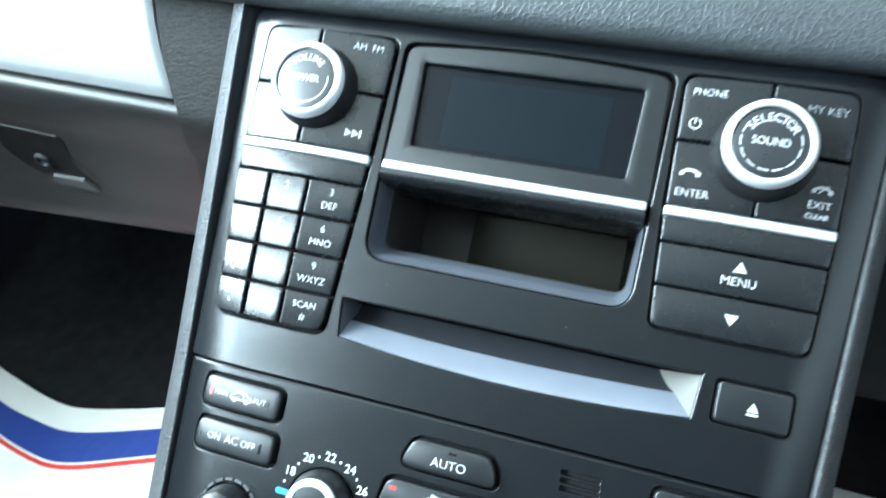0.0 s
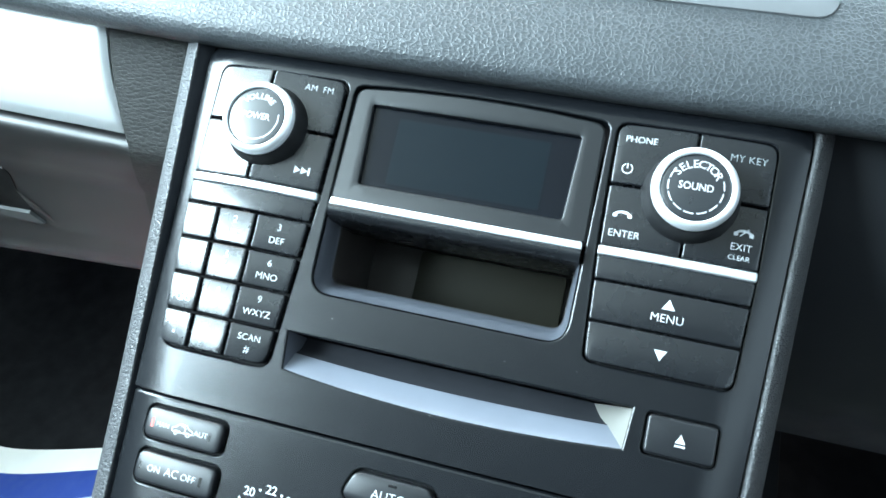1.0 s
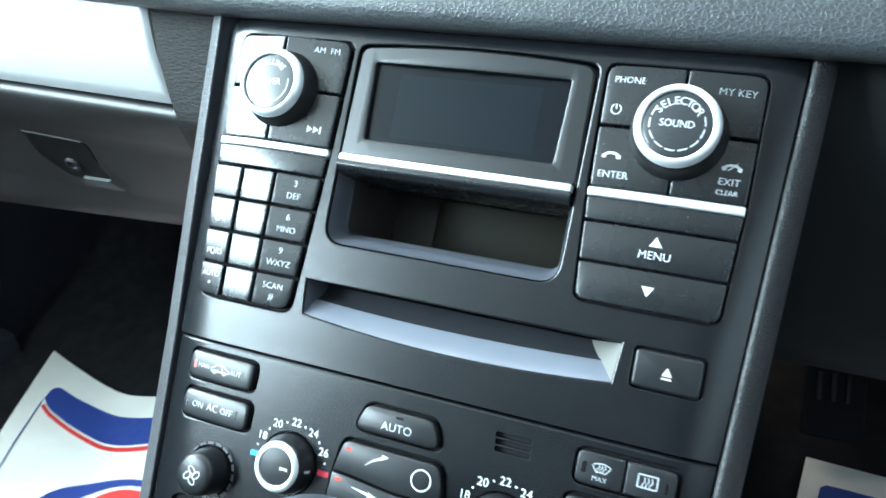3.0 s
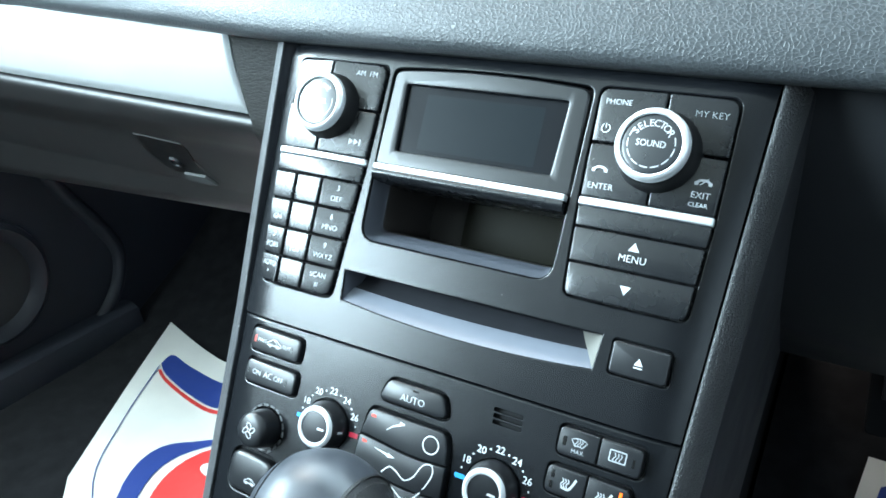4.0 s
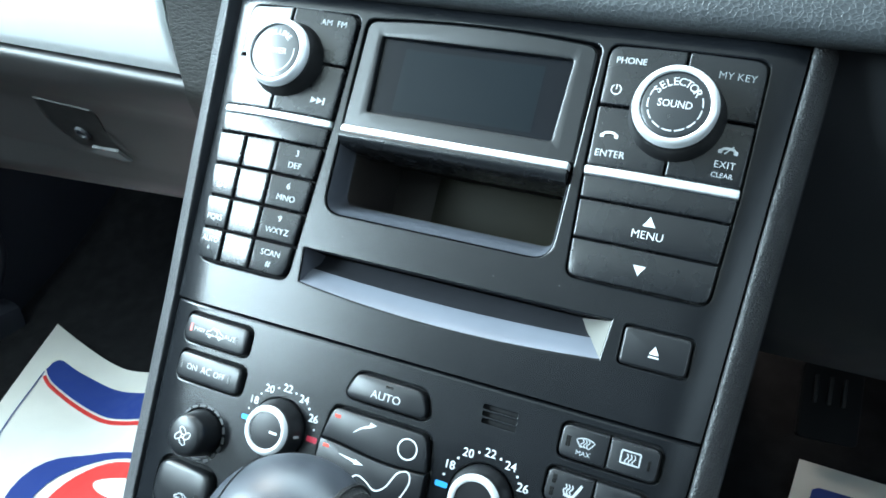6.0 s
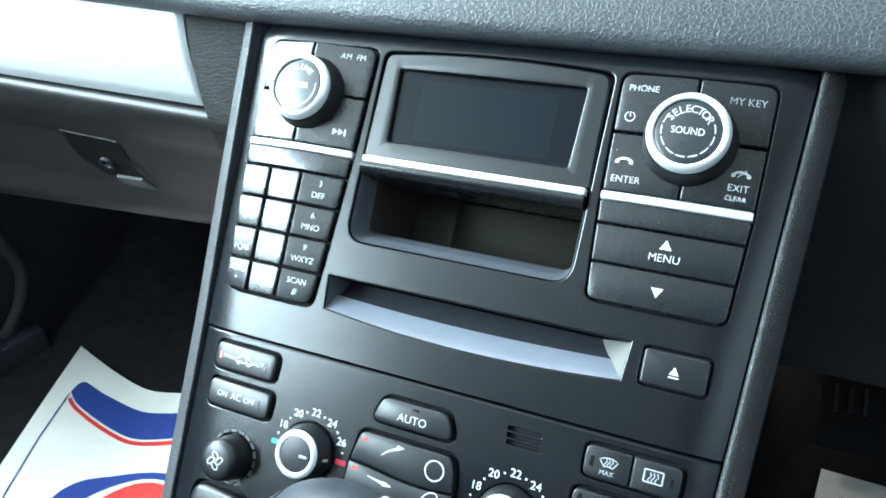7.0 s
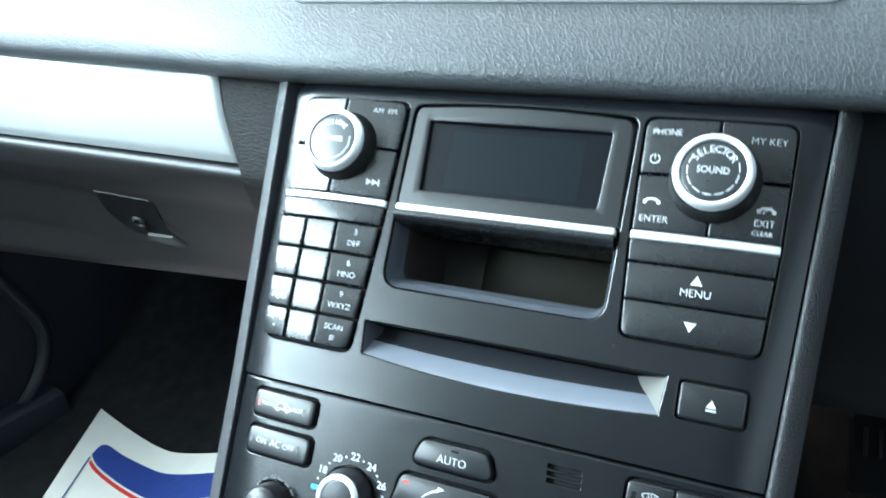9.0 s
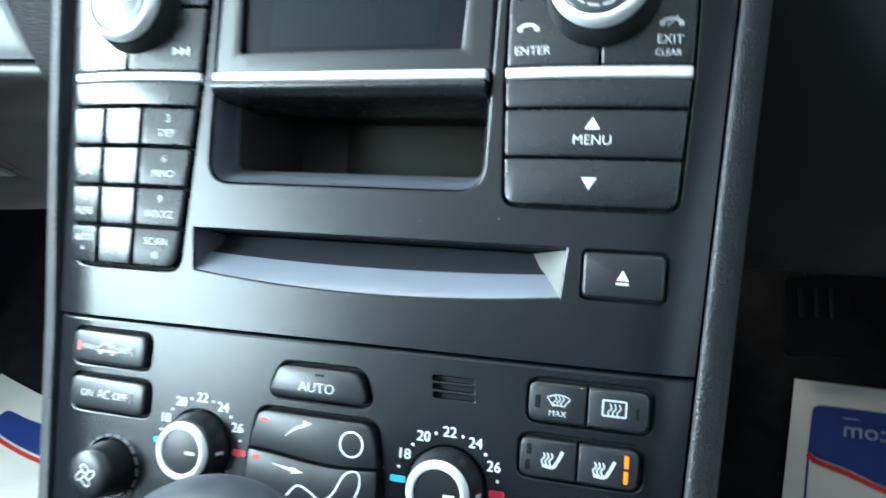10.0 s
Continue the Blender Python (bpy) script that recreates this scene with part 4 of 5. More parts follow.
for h in NOZZLES:
    x0, x1 = min(p[0] for p in h), max(p[0] for p in h)
    bm = bmesh.new()
    a = [bm.verts.new(vent_point(x, s, 0.6)) for x, s in grown(h, -0.4)]
    b = [bm.verts.new(vent_point(x, s, 1.4)) for x, s in grown(h, -1.6)]
    c = [bm.verts.new(vent_point(x, s, 16)) for x, s in grown(h, -1.6)]
    bridge(bm, a, b), bridge(bm, b, c)
    bm.faces.new(c)
    nozzle = part("vent_nozzle", bm, KEY, vents, smooth=50)
    for i in range(4):
        bm = bmesh.new()
        s = 12.6 + 5.4 * i
        pts = [(x0 + 2, s - 0.7, 3.0), (x1 - 2, s - 0.7, 3.0), (x1 - 2, s + 2.2, 11.0), (x0 + 2, s + 2.2, 11.0)]
        lo = [bm.verts.new(vent_point(*p)) for p in pts]
        up = [bm.verts.new(vent_point(p[0], p[1] + 1.1, p[2])) for p in pts]
        bm.faces.new(lo), bm.faces.new(list(reversed(up)))
        for k in range(4):
            bm.faces.new((lo[k - 1], lo[k], up[k], up[k - 1]))
        part("slat", bm, KEY, nozzle, smooth=0)

part("centre_tab", prism(rounded(rect(-21, -4, 19, 16), 2.5), -2.6, 4, 0.6), VENTGREY, vents).matrix_basis = Matrix(((1, 0, 0, 0), (0, 0.802, 0.598, 0.0474), (0, -0.598, 0.802, 0.6257), (0, 0, 0, 1)))

# passenger side: inlay, glovebox, dash body
def face_point(x, z):
    """The inlay stands almost upright; below it the glovebox slopes away under the dash."""
    if z >= 0.519:
        return (x, 0.056 - (z - 0.519) * 0.06, z)
    return (x, 0.056 + (0.519 - z) * 0.69, z)


EDGE = smooth_line([(-0.2045, 0.592), (-0.2018, 0.573), (-0.2008, 0.558), (-0.1988, 0.541), (-0.1958, 0.5265), (-0.1937, 0.5190), (-0.1918, 0.5100), (-0.1952, 0.4985), (-0.2005, 0.4880), (-0.2055, 0.4765), (-0.2090, 0.465), (-0.2125, 0.45), (-0.217, 0.42), (-0.220, 0.36)], 5)


def edge_at(z):
    """Where the passenger-side trim ends beside the dash body, at that height."""
    return float(np.interp(-z, [-p[1] for p in EDGE], [p[0] for p in EDGE]))



def skin(name, rows, mat, parent, label="", thick=0.0):
    """A sheet through rows of points, with a folded-back rim."""
    bm = bmesh.new()
    g = [[bm.verts.new(p) for p in row] for row in rows]
    for a, b in zip(g, g[1:]):
        for i in range(len(a) - 1):
            bm.faces.new((a[i], a[i + 1], b[i + 1], b[i]))
    if thick:
        rim = g[0] + [r[-1] for r in g[1:-1]] + list(reversed(g[-1])) + [r[0] for r in reversed(g[1:-1])]
        low = [bm.verts.new(v.co + Vector((0, thick, 0))) for v in rim]
        bridge(bm, rim, low)
    return part(name, bm, mat, parent, label, smooth=40)


inlay = thing("inlay_trim", "pale brushed aluminium dashboard inlay", "trim", kind="structure")
rows = []
for z in [0.592, 0.582, 0.572, 0.560, 0.550, 0.540, 0.532, 0.5265, 0.5245, 0.5225, 0.5205, 0.5192, 0.5185]:
    xr = edge_at(z) - 0.0006
    rows.append([(xr + (-0.86 - xr) * t, 0.0535 - (z - 0.517) * 0.06 - 0.0035 * math.sin((z - 0.517) / 0.075 * math.pi) + 0.0035 * max(0.0, 1 - (z - 0.5185) / 0.008) ** 2 + 0.0025 * max(0.0, 1 - t / 0.008) ** 2, z + 0.012 * t) for t in (0, 0.002, 0.004, 0.006, 0.008, 0.03, 0.1, 0.2, 0.35, 0.5, 0.75, 1)])
skin("inlay", rows, TRIM, inlay, thick=0.006)
glove = thing("glovebox", "closed dark glovebox lid with a recessed latch", "glovebox")
rows = []
LID = [(0.070, 0.5168), (0.060, 0.5168), (0.0562, 0.5162), (0.0540, 0.5147), (0.0530, 0.5125), (0.0533, 0.5098), (0.0550, 0.5065), (0.0580, 0.5025), (0.0625, 0.4975), (0.0680, 0.4920), (0.0740, 0.4862)]
LID += [face_point(0, z)[1:] for z in np.linspace(0.4800, 0.412, 12).tolist()]
LID += [(0.1338, 0.4075), (0.1385, 0.4035), (0.1440, 0.4005), (0.1510, 0.3985), (0.160, 0.397)]
for y, z in LID:
    xr = edge_at(z) - 0.0008
    rows.append([(xr + (-0.80 - xr) * t, y, z + 0.012 * t * (z > 0.506) - 0.03 * t * (z < 0.42)) for t in (0, 0.004, 0.05, 0.12, 0.2, 0.3, 0.5, 0.75, 1)])
rows.append([(p[0], p[1] + 0.02, p[2] - 0.004) for p in rows[-1]])
rows.append([(p[0], p[1] + 0.30, p[2] - 0.006) for p in rows[-1]])
skin("lid", rows, DASH, glove)


def on_glove(x, z, lift=0.0):
    x, z = -0.2955 + (x + 0.308) * 0.9116, 0.433 + (z - 0.4245) * 0.873
    p = Vector(face_point(x, z)) + Vector((0, -0.82, -0.57)) * lift
    return tuple(p)


bm = bmesh.new()
outline = rounded([(-0.3815, 0.4772), (-0.3180, 0.4735), (-0.3240, 0.4541), (-0.3230, 0.4345), (-0.3700, 0.4285), (-0.3870, 0.4500)], [0.001, 0.006, 0.004, 0.003, 0.012, 0.02], 4)
rim = [bm.verts.new(on_glove(x, z, 0.0002)) for x, z in outline]
top = [bm.verts.new(on_glove(-0.338 + (x + 0.338) * 0.985, 0.455 + (z - 0.455) * 0.97, 0.0006)) for x, z in outline]
dish = [bm.verts.new(on_glove(-0.334 + (x + 0.334) * 0.90, 0.455 + (z - 0.455) * 0.88, 0.0004)) for x, z in outline]
bridge(bm, rim, top), bridge(bm, top, dish)
bm.faces.new(dish)
part("latch_plate", bm, LATCH, glove, "black latch plate")
# lighter strip laid on as the highlight along the plate's top
bm = bmesh.new()
a = [bm.verts.new(on_glove(x, z, lift)) for x, z, lift in ((-0.3800, 0.4776, 0.0004), (-0.3215, 0.4744, 0.0004), (-0.3215, 0.4737, 0.0012), (-0.3800, 0.4767, 0.0012))]
bm.faces.new(a)
part("plate_highlight", bm, DASH, glove, "thin lighter strip as a highlight on the plate's upper edge")
bm = bmesh.new()
facet = [(-0.3232, 0.4560), (-0.3150, 0.4400), (-0.3080, 0.4245), (-0.3190, 0.4335), (-0.3225, 0.4420)]
a = [bm.verts.new(on_glove(x, z, 0.0016 if k in (0, 4) else 0.0004)) for k, (x, z) in enumerate(facet)]
bm.faces.new(a)
part("latch_recess", bm, DASH, glove, "shallow finger recess beside the latch")
bm = bmesh.new()
grip = [(-0.3540, 0.4325), (-0.3260, 0.4335), (-0.3185, 0.4250), (-0.3290, 0.4240), (-0.3580, 0.4262)]
a = [bm.verts.new(on_glove(x, z, 0.0026)) for x, z in grip]
b = [bm.verts.new(on_glove(-0.338 + (x + 0.338) * 1.04, 0.4288 + (z - 0.4288) * 1.2, 0.0005)) for x, z in grip]
bm.faces.new(a), bridge(bm, a, b)
part("latch_grip", bm, LEVER, glove, "pale grey latch lever")
bm = bmesh.new()
ringp = [(-0.3530 + 0.0075 * math.cos(a), 0.4470 + 0.006 * math.sin(a)) for a in np.linspace(0, 2 * math.pi, 20, endpoint=False).tolist()]
a = [bm.verts.new(on_glove(x, z, 0.0010)) for x, z in ringp]
b = [bm.verts.new(on_glove(-0.353 + (x + 0.353) * 0.85, 0.447 + (z - 0.447) * 0.85, 0.0030)) for x, z in ringp]
c = [bm.verts.new(on_glove(-0.353 + (x + 0.353) * 0.6, 0.447 + (z - 0.447) * 0.6, 0.0030)) for x, z in ringp]
d = [bm.verts.new(on_glove(-0.353 + (x + 0.353) * 0.5, 0.447 + (z - 0.447) * 0.5, 0.0012)) for x, z in ringp]
bridge(bm, a, b), bridge(bm, b, c), bridge(bm, c, d)
bm.faces.new(d)
part("lock_barrel", bm, KNEE, glove, "small round lock")

bm = bmesh.new()
rows = []
for z in np.linspace(0.592, 0.372, 40).tolist():
    xl = edge_at(z) + 0.0010
    y = (float(np.interp(-z, [-p[1] for p in LID], [p[0] for p in LID])) if z < 0.512 else 0.0532) - 0.0030
    rows.append([(xl + 0.0005, y + 0.010, z)] + [(xl + (-0.105 - xl) * t, y - 0.002 * math.sin(t * 3.1), z) for t in (0.0, 0.03, 0.2, 0.5, 0.8, 1)])
skin("dash_side", rows, SIDE, dash, "leather-grain dash body beside the console")
# driver side: plain knee panel sloping away under the pad
rows = [[(x, y, z) for x in (0.105, 0.16, 0.3, 0.5, 0.85)] for y, z in ((0.055, 0.580), (0.058, 0.54), (0.075, 0.49), (0.11, 0.43), (0.17, 0.37), (0.30, 0.35), (0.62, 0.34))]
skin("knee_panel", rows, KNEE, dash)

# ---- gear lever ----
gear = thing("gear_lever", "glossy grey gear lever knob with stitched black leather", "gear lever", PANEL @ pose(0.0018, -0.0637, -0.1615))
SEAM = Vector((1.0, 0.0, 0.0))
ball, wrap = bmesh.new(), bmesh.new()
for b, r in ((ball, 0.0323), (wrap, 0.0329)):
    bmesh.ops.create_uvsphere(b, u_segments=56, v_segments=36, radius=r)
bmesh.ops.bisect_plane(wrap, geom=wrap.verts[:] + wrap.edges[:] + wrap.faces[:], plane_co=SEAM * 0.0178, plane_no=SEAM, clear_inner=True)
part("knob", ball, GEAR, gear, "smooth grey knob")
part("leather_wrap", wrap, GEARL, gear, "black leather wrap")
u = SEAM.orthogonal().normalized()
v = SEAM.cross(u)
rs = math.sqrt(0.0330 ** 2 - 0.0178 ** 2)
bm = bmesh.new()
rings = []
for i in range(72):
    a = 2 * math.pi * i / 72
    out = u * math.cos(a) + v * math.sin(a)
    rings.append([bm.verts.new(SEAM * (0.0178 + 0.0009 * math.sin(b)) + out * (rs + 0.0007 * math.cos(b))) for b in (0, 1.2, 2.4, 3.6, 4.8)])
for i in range(72):
    for k in range(5):
        bm.faces.new((rings[i - 1][k - 1], rings[i][k - 1], rings[i][k], rings[i - 1][k]))
part("piping", bm, GEARL, gear, "rolled leather edge")
groove = bmesh.new()
rows = [[groove.verts.new((-0.0185 + dx, r * math.cos(a), r * math.sin(a))) for dx, r in ((-0.0005, 0.0265), (0.0, 0.02715), (0.0005, 0.0265))] for a in np.linspace(0, 2 * math.pi, 72, endpoint=False).tolist()]
for i in range(72):
    for k in range(2):
        groove.faces.new((rows[i - 1][k], rows[i][k], rows[i][k + 1], rows[i - 1][k + 1]))
part("seam", groove, GEARL, gear, "thin dark seam")
stitch = None
for i in range(44):
    a = 2 * math.pi * i / 44
    out = u * math.cos(a) + v * math.sin(a)
    turn = Matrix((SEAM.cross(out), SEAM, out)).transposed().to_4x4()
    if stitch is None:
        bm = bmesh.new()
        bmesh.ops.create_uvsphere(bm, u_segments=6, v_segments=4, radius=1.0)
        for w in bm.verts:
            w.co = Vector((w.co.x * 0.0011, w.co.y * 0.0004, w.co.z * 0.0004))
        stitch = part("stitch", bm, THREAD, gear, "grey thread stitches")
        ob = stitch
    else:
        ob = new("stitch", stitch.data)
        ob.parent = gear
    ob.matrix_basis = Matrix.Translation(SEAM * 0.0205 + out * 0.0258) @ turn
bm = bmesh.new()
rings = [[bm.verts.new((r * math.cos(a), 0.012 + r * math.sin(a) - z * 0.25, z)) for a in np.linspace(0, 2 * math.pi, 24, endpoint=False).tolist()] for r, z in ((0.022, -0.018), (0.016, -0.036), (0.013, -0.10), (0.02, -0.14), (0.05, -0.17))]
for a, b in zip(rings, rings[1:]):
    bridge(bm, a, b)
part("stem", bm, GEARL, gear, "leather gaiter and stem")

# ---- cabin ----
def slab(name, pts, mat, kind="structure", parent=None, label=""):
    bm = bmesh.new()
    bm.faces.new([bm.verts.new(p) for p in pts])
    ob = part(name, bm, mat, parent, label, smooth=0)
    if kind and not parent:
        tagged(ob, label, "", "", kind)
    return ob


def box(name, lo, hi, mat, parent=None, kind="structure", label="", category=""):
    bm = bmesh.new()
    bmesh.ops.create_cube(bm, size=1)
    for v in bm.verts:
        v.co = Vector([(a + b) / 2 + c * (b - a) for a, b, c in zip(lo, hi, v.co)])
    ob = part(name, bm, mat, parent, smooth=0)
    return tagged(ob, label, category, "", kind) if not parent else ob


# floor: flat, then rising to the toe board
bm = bmesh.new()
sec = [(-1.6, -0.012), (0.30, -0.012), (0.42, 0.0), (0.55, 0.07), (0.75, 0.22), (0.95, 0.45), (0.95, 0.75)]
xs = np.linspace(-0.90, 0.90, 13).tolist()
g = [[bm.verts.new((x, y, z)) for y, z in sec] for x in xs]
for a, b in zip(g, g[1:]):
    for i in range(len(sec) - 1):
        bm.faces.new((a[i], a[i + 1], b[i + 1], b[i]))
tagged(part("floor", bm, CARPET, None, smooth=40), "black carpeted footwell floor", "floor", "", "structure")
tagged(box("tunnel", (-0.13, -1.6, -0.01), (0.13, 0.9, 0.22), CARPET), "carpeted centre tunnel", "tunnel", "", "structure")
box("wall_rear", (-0.92, -1.72, 0), (0.92, -1.65, 1.31), SEATM, label="dark rear of the cabin", category="wall")
box("ceiling", (-0.92, -1.72, 1.30), (0.92, 0.10, 1.36), ROOFM, label="pale cloth headliner", category="ceiling")
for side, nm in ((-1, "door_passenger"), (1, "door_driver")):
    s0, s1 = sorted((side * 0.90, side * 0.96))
    d = thing(nm, "dark door panel with a window opening above" if side < 0 else "unseen driver side with dark trim, left open for daylight", "door", kind="structure")
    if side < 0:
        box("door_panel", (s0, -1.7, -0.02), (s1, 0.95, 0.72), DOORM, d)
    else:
        # unseen side: front door panel left out so that daylight gets in
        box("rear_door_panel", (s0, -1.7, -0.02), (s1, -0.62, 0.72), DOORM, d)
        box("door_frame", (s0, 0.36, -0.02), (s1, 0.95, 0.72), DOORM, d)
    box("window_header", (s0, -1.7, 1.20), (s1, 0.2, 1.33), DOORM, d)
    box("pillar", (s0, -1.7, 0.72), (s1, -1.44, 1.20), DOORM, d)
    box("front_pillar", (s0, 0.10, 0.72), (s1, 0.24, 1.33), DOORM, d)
tagged(slab("ground", [(-60, -60, -0.5), (60, -60, -0.5), (60, 60, -0.5), (-60, 60, -0.5)], GROUND), "grey tarmac around the car", "ground")


# driver and passenger paper mats
def paper_mat(name, label, m, w, h, wave, prints, far=0.0, corner=0.0):
    """A paper floor mat of w by h with its print lying on it; local x along the width, y along the length."""
    ob = thing(name, label, "floor mat", Matrix.Translation(m.translation), group="paper mats")
    skew = m.to_3x3()

    def lift(x, y):
        return wave(x, y)

    bm = bmesh.new()
    nx, ny = 30, 24

    def sheet_point(i, j):
        x = w * i / nx
        y0 = far * math.sin(math.pi / 2 * min(1.0, x / 0.165))
        y1 = h - corner * (1 - min(1.0, x / 0.14)) ** 2
        y = y0 + (y1 - y0) * j / ny
        return skew @ Vector((x, y, lift(x, y)))

    g = [[bm.verts.new(sheet_point(i, j)) for j in range(ny + 1)] for i in range(nx + 1)]
    for i in range(nx):
        for j in range(ny):
            bm.faces.new((g[i][j], g[i + 1][j], g[i + 1][j + 1], g[i][j + 1]))
    part("sheet", bm, PAPER, ob, smooth=60)
    for nm, mat, polys in prints:
        bm = bmesh.new()
        for pts in polys:
            bm.faces.new([bm.verts.new((x, y, 0)) for x, y in pts])
        bmesh.ops.remove_doubles(bm, verts=bm.verts[:], dist=0.0001)
        bmesh.ops.triangulate(bm, faces=bm.faces[:])
        bmesh.ops.subdivide_edges(bm, edges=bm.edges[:], cuts=2, use_grid_fill=True)
        for v in bm.verts:
            v.co = skew @ Vector((v.co.x, v.co.y, lift(v.co.x, v.co.y) + 0.0012))
        part(nm, bm, mat, ob, smooth=60)
    return ob


def strip_poly(line, width):
    out, back = [], []
    for i in range(len(line)):
        a, b = Vector(line[max(0, i - 1)]), Vector(line[min(len(line) - 1, i + 1)])
        d = (b - a).normalized()
        n = Vector((-d.y, d.x)) * width / 2
        out.append(tuple(Vector(line[i]) + n))
        back.append(tuple(Vector(line[i]) - n))
    return [[out[i], out[i + 1], back[i + 1], back[i]] for i in range(len(line) - 1)]


def ring_poly(cx, cy, rx, ry, ix, iy, k=40):
    a = [(cx + rx * math.cos(2 * math.pi * i / k), cy + ry * math.sin(2 * math.pi * i / k)) for i in range(k)]
    b = [(cx + ix * math.cos(2 * math.pi * i / k), cy + iy * math.sin(2 * math.pi * i / k)) for i in range(k)]
    return [[a[i - 1], a[i], b[i], b[i - 1]] for i in range(k)]


def ellipse(cx, cy, rx, ry, k=36):
    return [(cx + rx * math.cos(2 * math.pi * i / k), cy + ry * math.sin(2 * math.pi * i / k)) for i in range(k)]


def skewed(origin, across, along):
    """A sheet's pose: its own x runs across, its y along, both over the floor."""
    a, b = Vector(across), Vector(along)
    n = b.cross(a).normalized()
    return Matrix(((a.x, b.x, n.x, origin[0]), (a.y, b.y, n.y, origin[1]), (a.z, b.z, n.z, origin[2]), (0, 0, 0, 1)))


def gentle(x, y):
    """The sheet lies unevenly, and its far edge curls up towards the tunnel."""
    d = x - 0.19
    curl = 0.437 * 0.5 * (d + math.sqrt(d * d + 0.0009)) * (1 - min(1.0, max(0.0, (y - 0.24) / 0.16)))
    return curl + 0.004 + 0.0035 * math.sin(x * 17 + 0.5) * math.sin(y * 9) + 0.004 * math.exp(-((y / 0.06) ** 2)) * math.sin(x * 12)


band = smooth_line([(0.044, 0.104), (0.048, 0.086), (0.062, 0.0745), (0.100, 0.0770), (0.150, 0.0745), (0.200, 0.0720), (0.30, 0.0705), (0.40, 0.070)], 5)
under = smooth_line([(0.042, 0.108), (0.055, 0.1190), (0.075, 0.1265), (0.120, 0.1310), (0.170, 0.1300), (0.221, 0.1270), (0.30, 0.1210), (0.40, 0.116)], 5)
blue_band = [[band[i], band[i + 1], under[min(i + 1, len(under) - 1)], under[min(i, len(under) - 1)]] for i in range(len(band) - 1)]
white_line = [(x - 0.001, y + 0.0085) for x, y in under[3:]]
prints_left = [
    ("blue_band", BLUE, blue_band),
    ("blue_line", BLUE, strip_poly([(0.042, 0.115), (0.037, 0.22), (0.037, 0.32), (0.041, 0.345), (0.050, 0.365), (0.075, 0.395), (0.11, 0.43)], 0.0022)),
    ("blue_ring", BLUE, ring_poly(0.277, 0.335, 0.174, 0.150, 0.137, 0.139)),
    ("red_stripe", RED, strip_poly(white_line, 0.0080)),
    ("red_disc", RED, ring_poly(0.277, 0.332, 0.117, 0.130, 0.002, 0.002)),
]
LEFT = skewed((-0.812, 0.418, 0.0), (0.9606, -0.1868, 0.0), (0.50, -0.8679, 0.0))
mat_left = paper_mat("paper_mat", "white paper floor mat with blue and red print on carpet",
                     LEFT, 0.42, 0.52, gentle, prints_left, 0.024, 0.135)
bm = bmesh.new()
pill = ellipse(0.300, 0.2445, 0.066, 0.0145)
bm.faces.new([bm.verts.new(LEFT.to_3x3() @ Vector((x, y, gentle(x, y) + 0.0026))) for x, y in pill])
part("white_print", bm, PAPER, mat_left, smooth=0)

tilt_y = Vector((-0.12, -0.905, -0.405)).normalized()
band2 = [(0.0175, 0.030), (0.0225, 0.026), (0.040, 0.0255), (0.13, 0.0255), (0.40, 0.0255)]
under2 = [(0.0165, 0.0735), (0.0225, 0.0790), (0.050, 0.0870), (0.13, 0.1180), (0.40, 0.15)]
prints_right = [
    ("blue_band", BLUE, [[band2[i], band2[i + 1], under2[i + 1], under2[i]] for i in range(4)]),
    ("blue_line", BLUE, strip_poly([(0.0172, 0.07), (0.0172, 0.40)], 0.0018)),
    ("red_stripe", RED, strip_poly([(x, y + 0.004) for x, y in under2], 0.005)),
]
RIGHT = skewed((0.2275, 0.412, 0.137), (1.0, -0.043, 0.0), tilt_y)
mat_right = paper_mat("paper_mat", "white paper floor mat with blue and red print by the pedals",
                      RIGHT, 0.40, 0.45, lambda x, y: 0.002 + 0.002 * math.sin(x * 20) * math.sin(y * 8), prints_right)
bm = bmesh.new()
vs, fs = glyph(".com", 22.0, 0.25)
made = [bm.verts.new(RIGHT.to_3x3() @ Vector((0.064 - a * MM, 0.049 - b * MM, 0.0055))) for a, b, _ in vs]
for f in fs:
    bm.faces.new([made[i] for i in f])
part("lettering", bm, FADED, mat_right, smooth=0)
bm = bmesh.new()
bm.faces.new([bm.verts.new(RIGHT.to_3x3() @ Vector((x, y, 0.0055))) for x, y in rect(0.042, 0.0368, 0.056, 0.0383)])
part("small_print", bm, FADED, mat_right, smooth=0)

# driver's toe board under the mat
slab("toe_board", [(0.135, 0.05, -0.030), (0.90, 0.05, -0.030), (0.90, 0.95, 0.375), (0.135, 0.95, 0.375)], CARPET, label="carpeted sloping toe board")

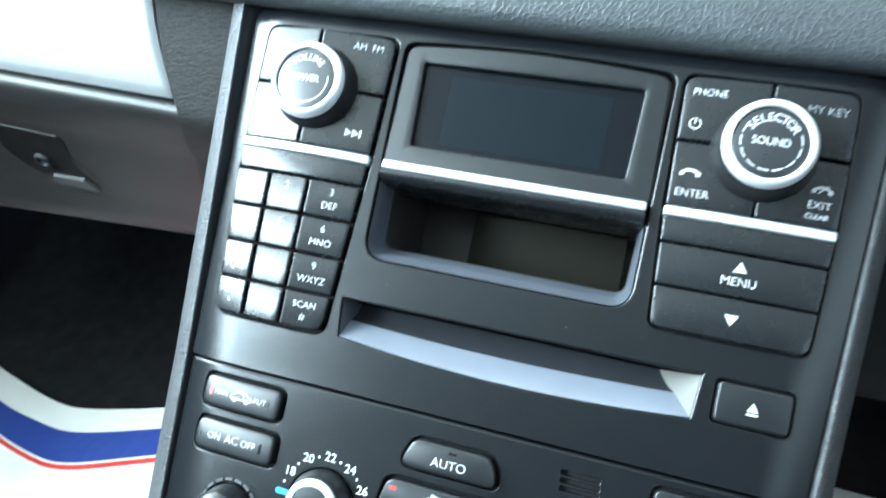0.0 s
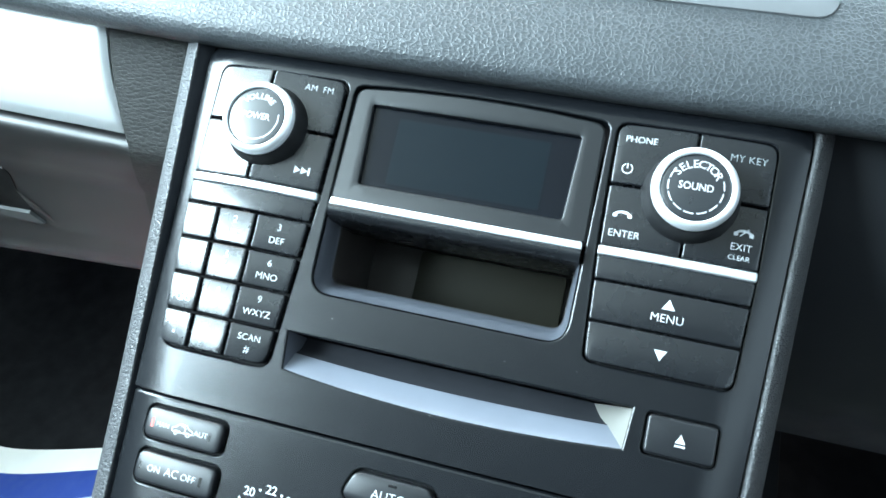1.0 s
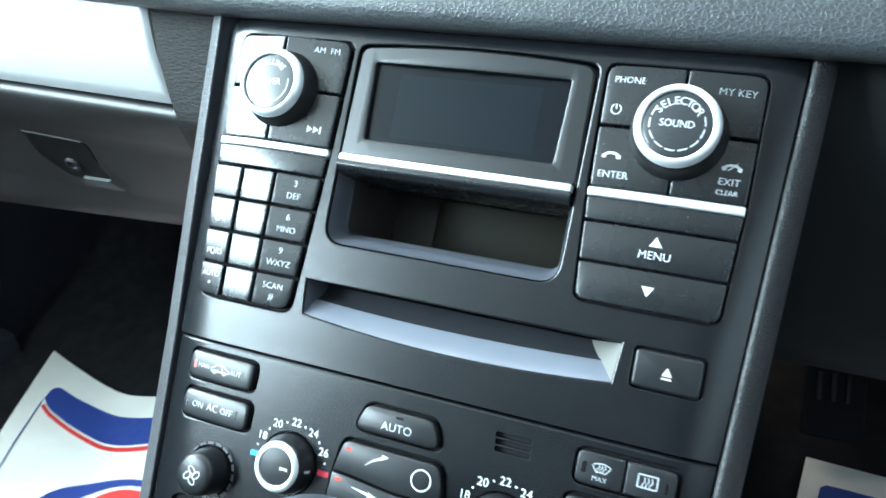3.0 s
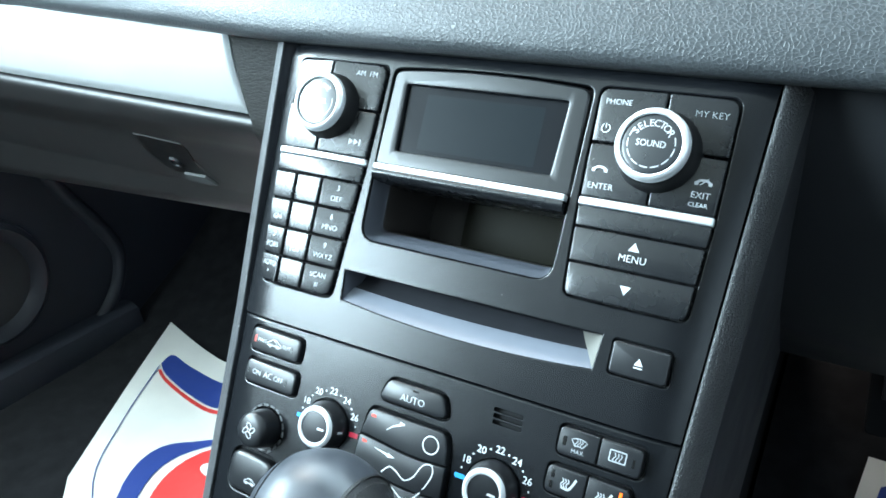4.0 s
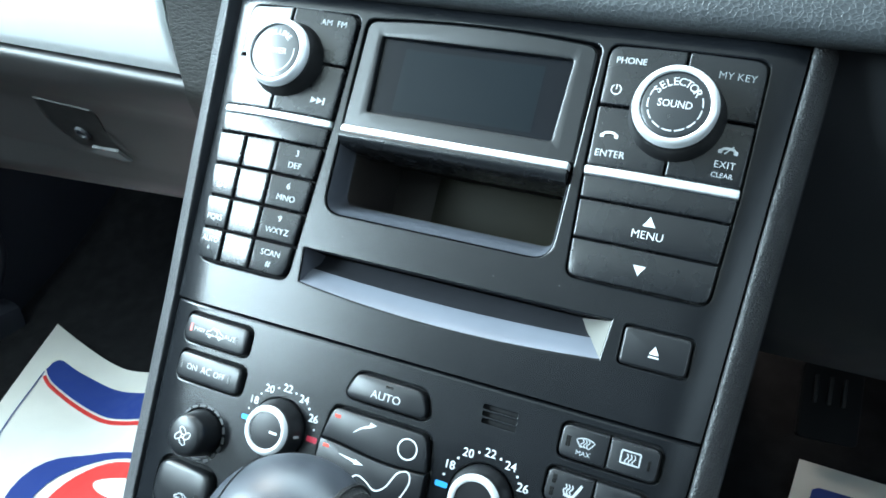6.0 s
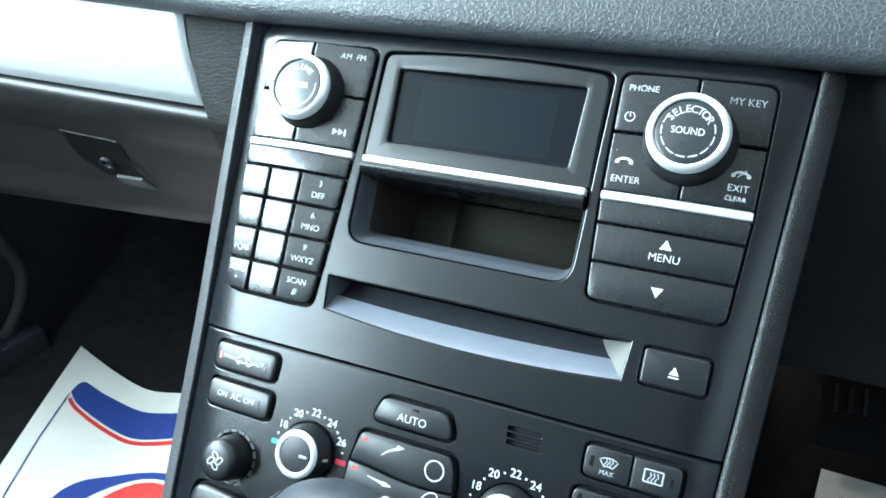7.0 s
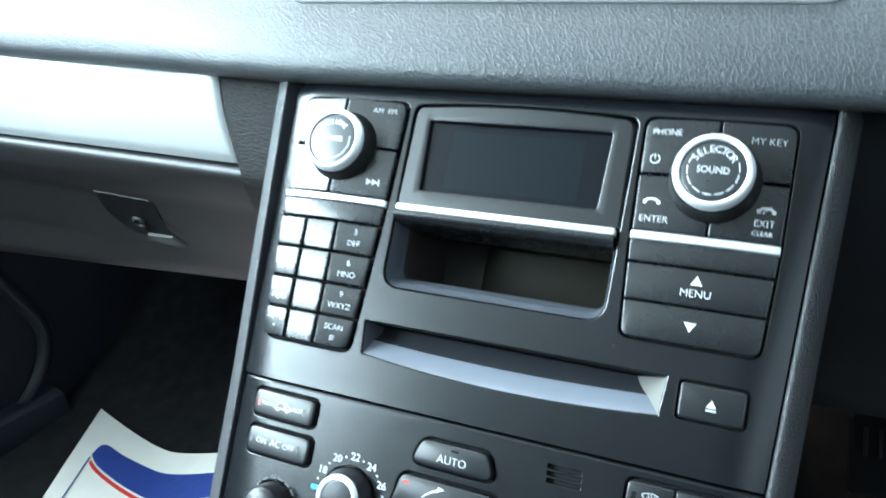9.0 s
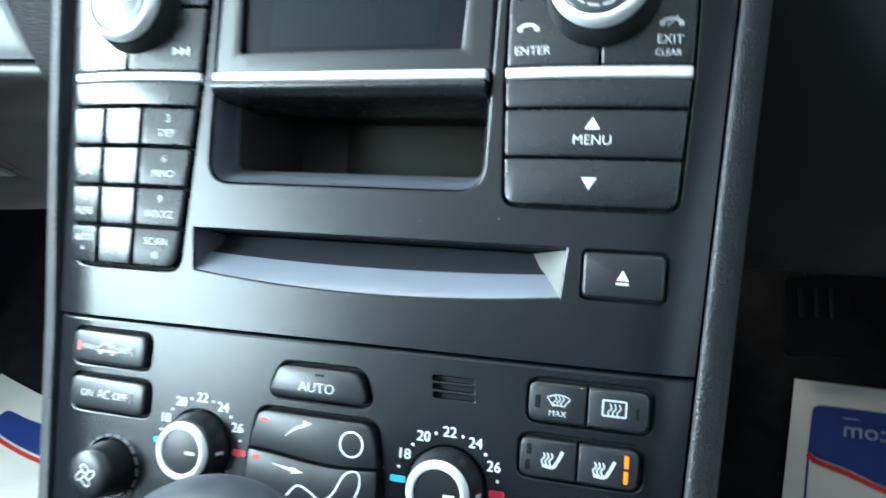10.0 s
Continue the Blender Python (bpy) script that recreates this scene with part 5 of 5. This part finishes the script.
# pedal with ribbed rubber pad
pedal = thing("pedal", "dark pedal with ribbed rubber pad", "pedal", pose(0.243, 0.44, 0.192, -35, 0, 6))
part("pad", prism(rounded(rect(-28, -38, 28, 38), 7), -6, 4, 2.0), GAP, pedal)
for i in range(3):
    part("rib", prism(rounded(rect(-17 + 13 * i, -2, -13 + 13 * i, 26), 1.5, 3), -9, -5, 1.0), GEARL, pedal)
part("arm", prism(rounded(rect(-7, 30, 7, 160), 3), 0, 10, 1.0), GEARL, pedal)

# passenger door: speaker ring, seal and sill
speaker = thing("door_speaker", "round dark speaker cover low on the door", "speaker", Matrix(((0, -1, 0, -0.899), (1, 0, 0, 0.181), (0, 0, 1, 0.160), (0, 0, 0, 1))))
part("ring", lathe([(70, -4), (78, -16), (88, -20), (96, -14), (100, 0)], 48), DOORM, speaker)
part("grille", lathe([(0, -10), (40, -9), (70, -5)], 48), SEATM, speaker)
bm = bmesh.new()
line = smooth_line([(0.276, 0.394), (0.322, 0.273), (0.378, 0.185), (0.403, 0.121), (0.378, 0.055), (0.313, 0.013), (0.168, 0.006), (-0.6, 0.006)], 6)
rows = []
for i, (y, z) in enumerate(line):
    p, q = Vector(line[max(0, i - 1)]), Vector(line[min(len(line) - 1, i + 1)])
    d = (q - p).normalized()
    nrm = Vector((-d.y, d.x))
    c = Vector((y, z))
    rows.append([bm.verts.new((-0.90 + 0.012 * math.sin(a) + 0.004, c.x + nrm.x * 0.012 * math.cos(a), c.y + nrm.y * 0.012 * math.cos(a))) for a in np.linspace(0, math.pi, 7).tolist()])
for a, b in zip(rows, rows[1:]):
    for i in range(6):
        bm.faces.new((a[i], a[i + 1], b[i + 1], b[i]))
tagged(part("door_seal", bm, DOORM, None), "dark rubber door seal", "seal", "", "structure")
bm = bmesh.new()
prof = [(-0.90, 0.035), (-0.880, 0.034), (-0.868, 0.028), (-0.862, 0.012), (-0.860, -0.012)]
rows = [[bm.verts.new((x + 0.045 * max(0, (0.32 - y)) * 0.8, y, z)) for x, z in prof] for y in (0.40, 0.30, 0.15, 0.0, -0.4, -1.6)]
for a, b in zip(rows, rows[1:]):
    for i in range(4):
        bm.faces.new((a[i], a[i + 1], b[i + 1], b[i]))
tagged(part("sill", bm, DOORM, None), "dark plastic door sill trim", "sill", "", "structure")
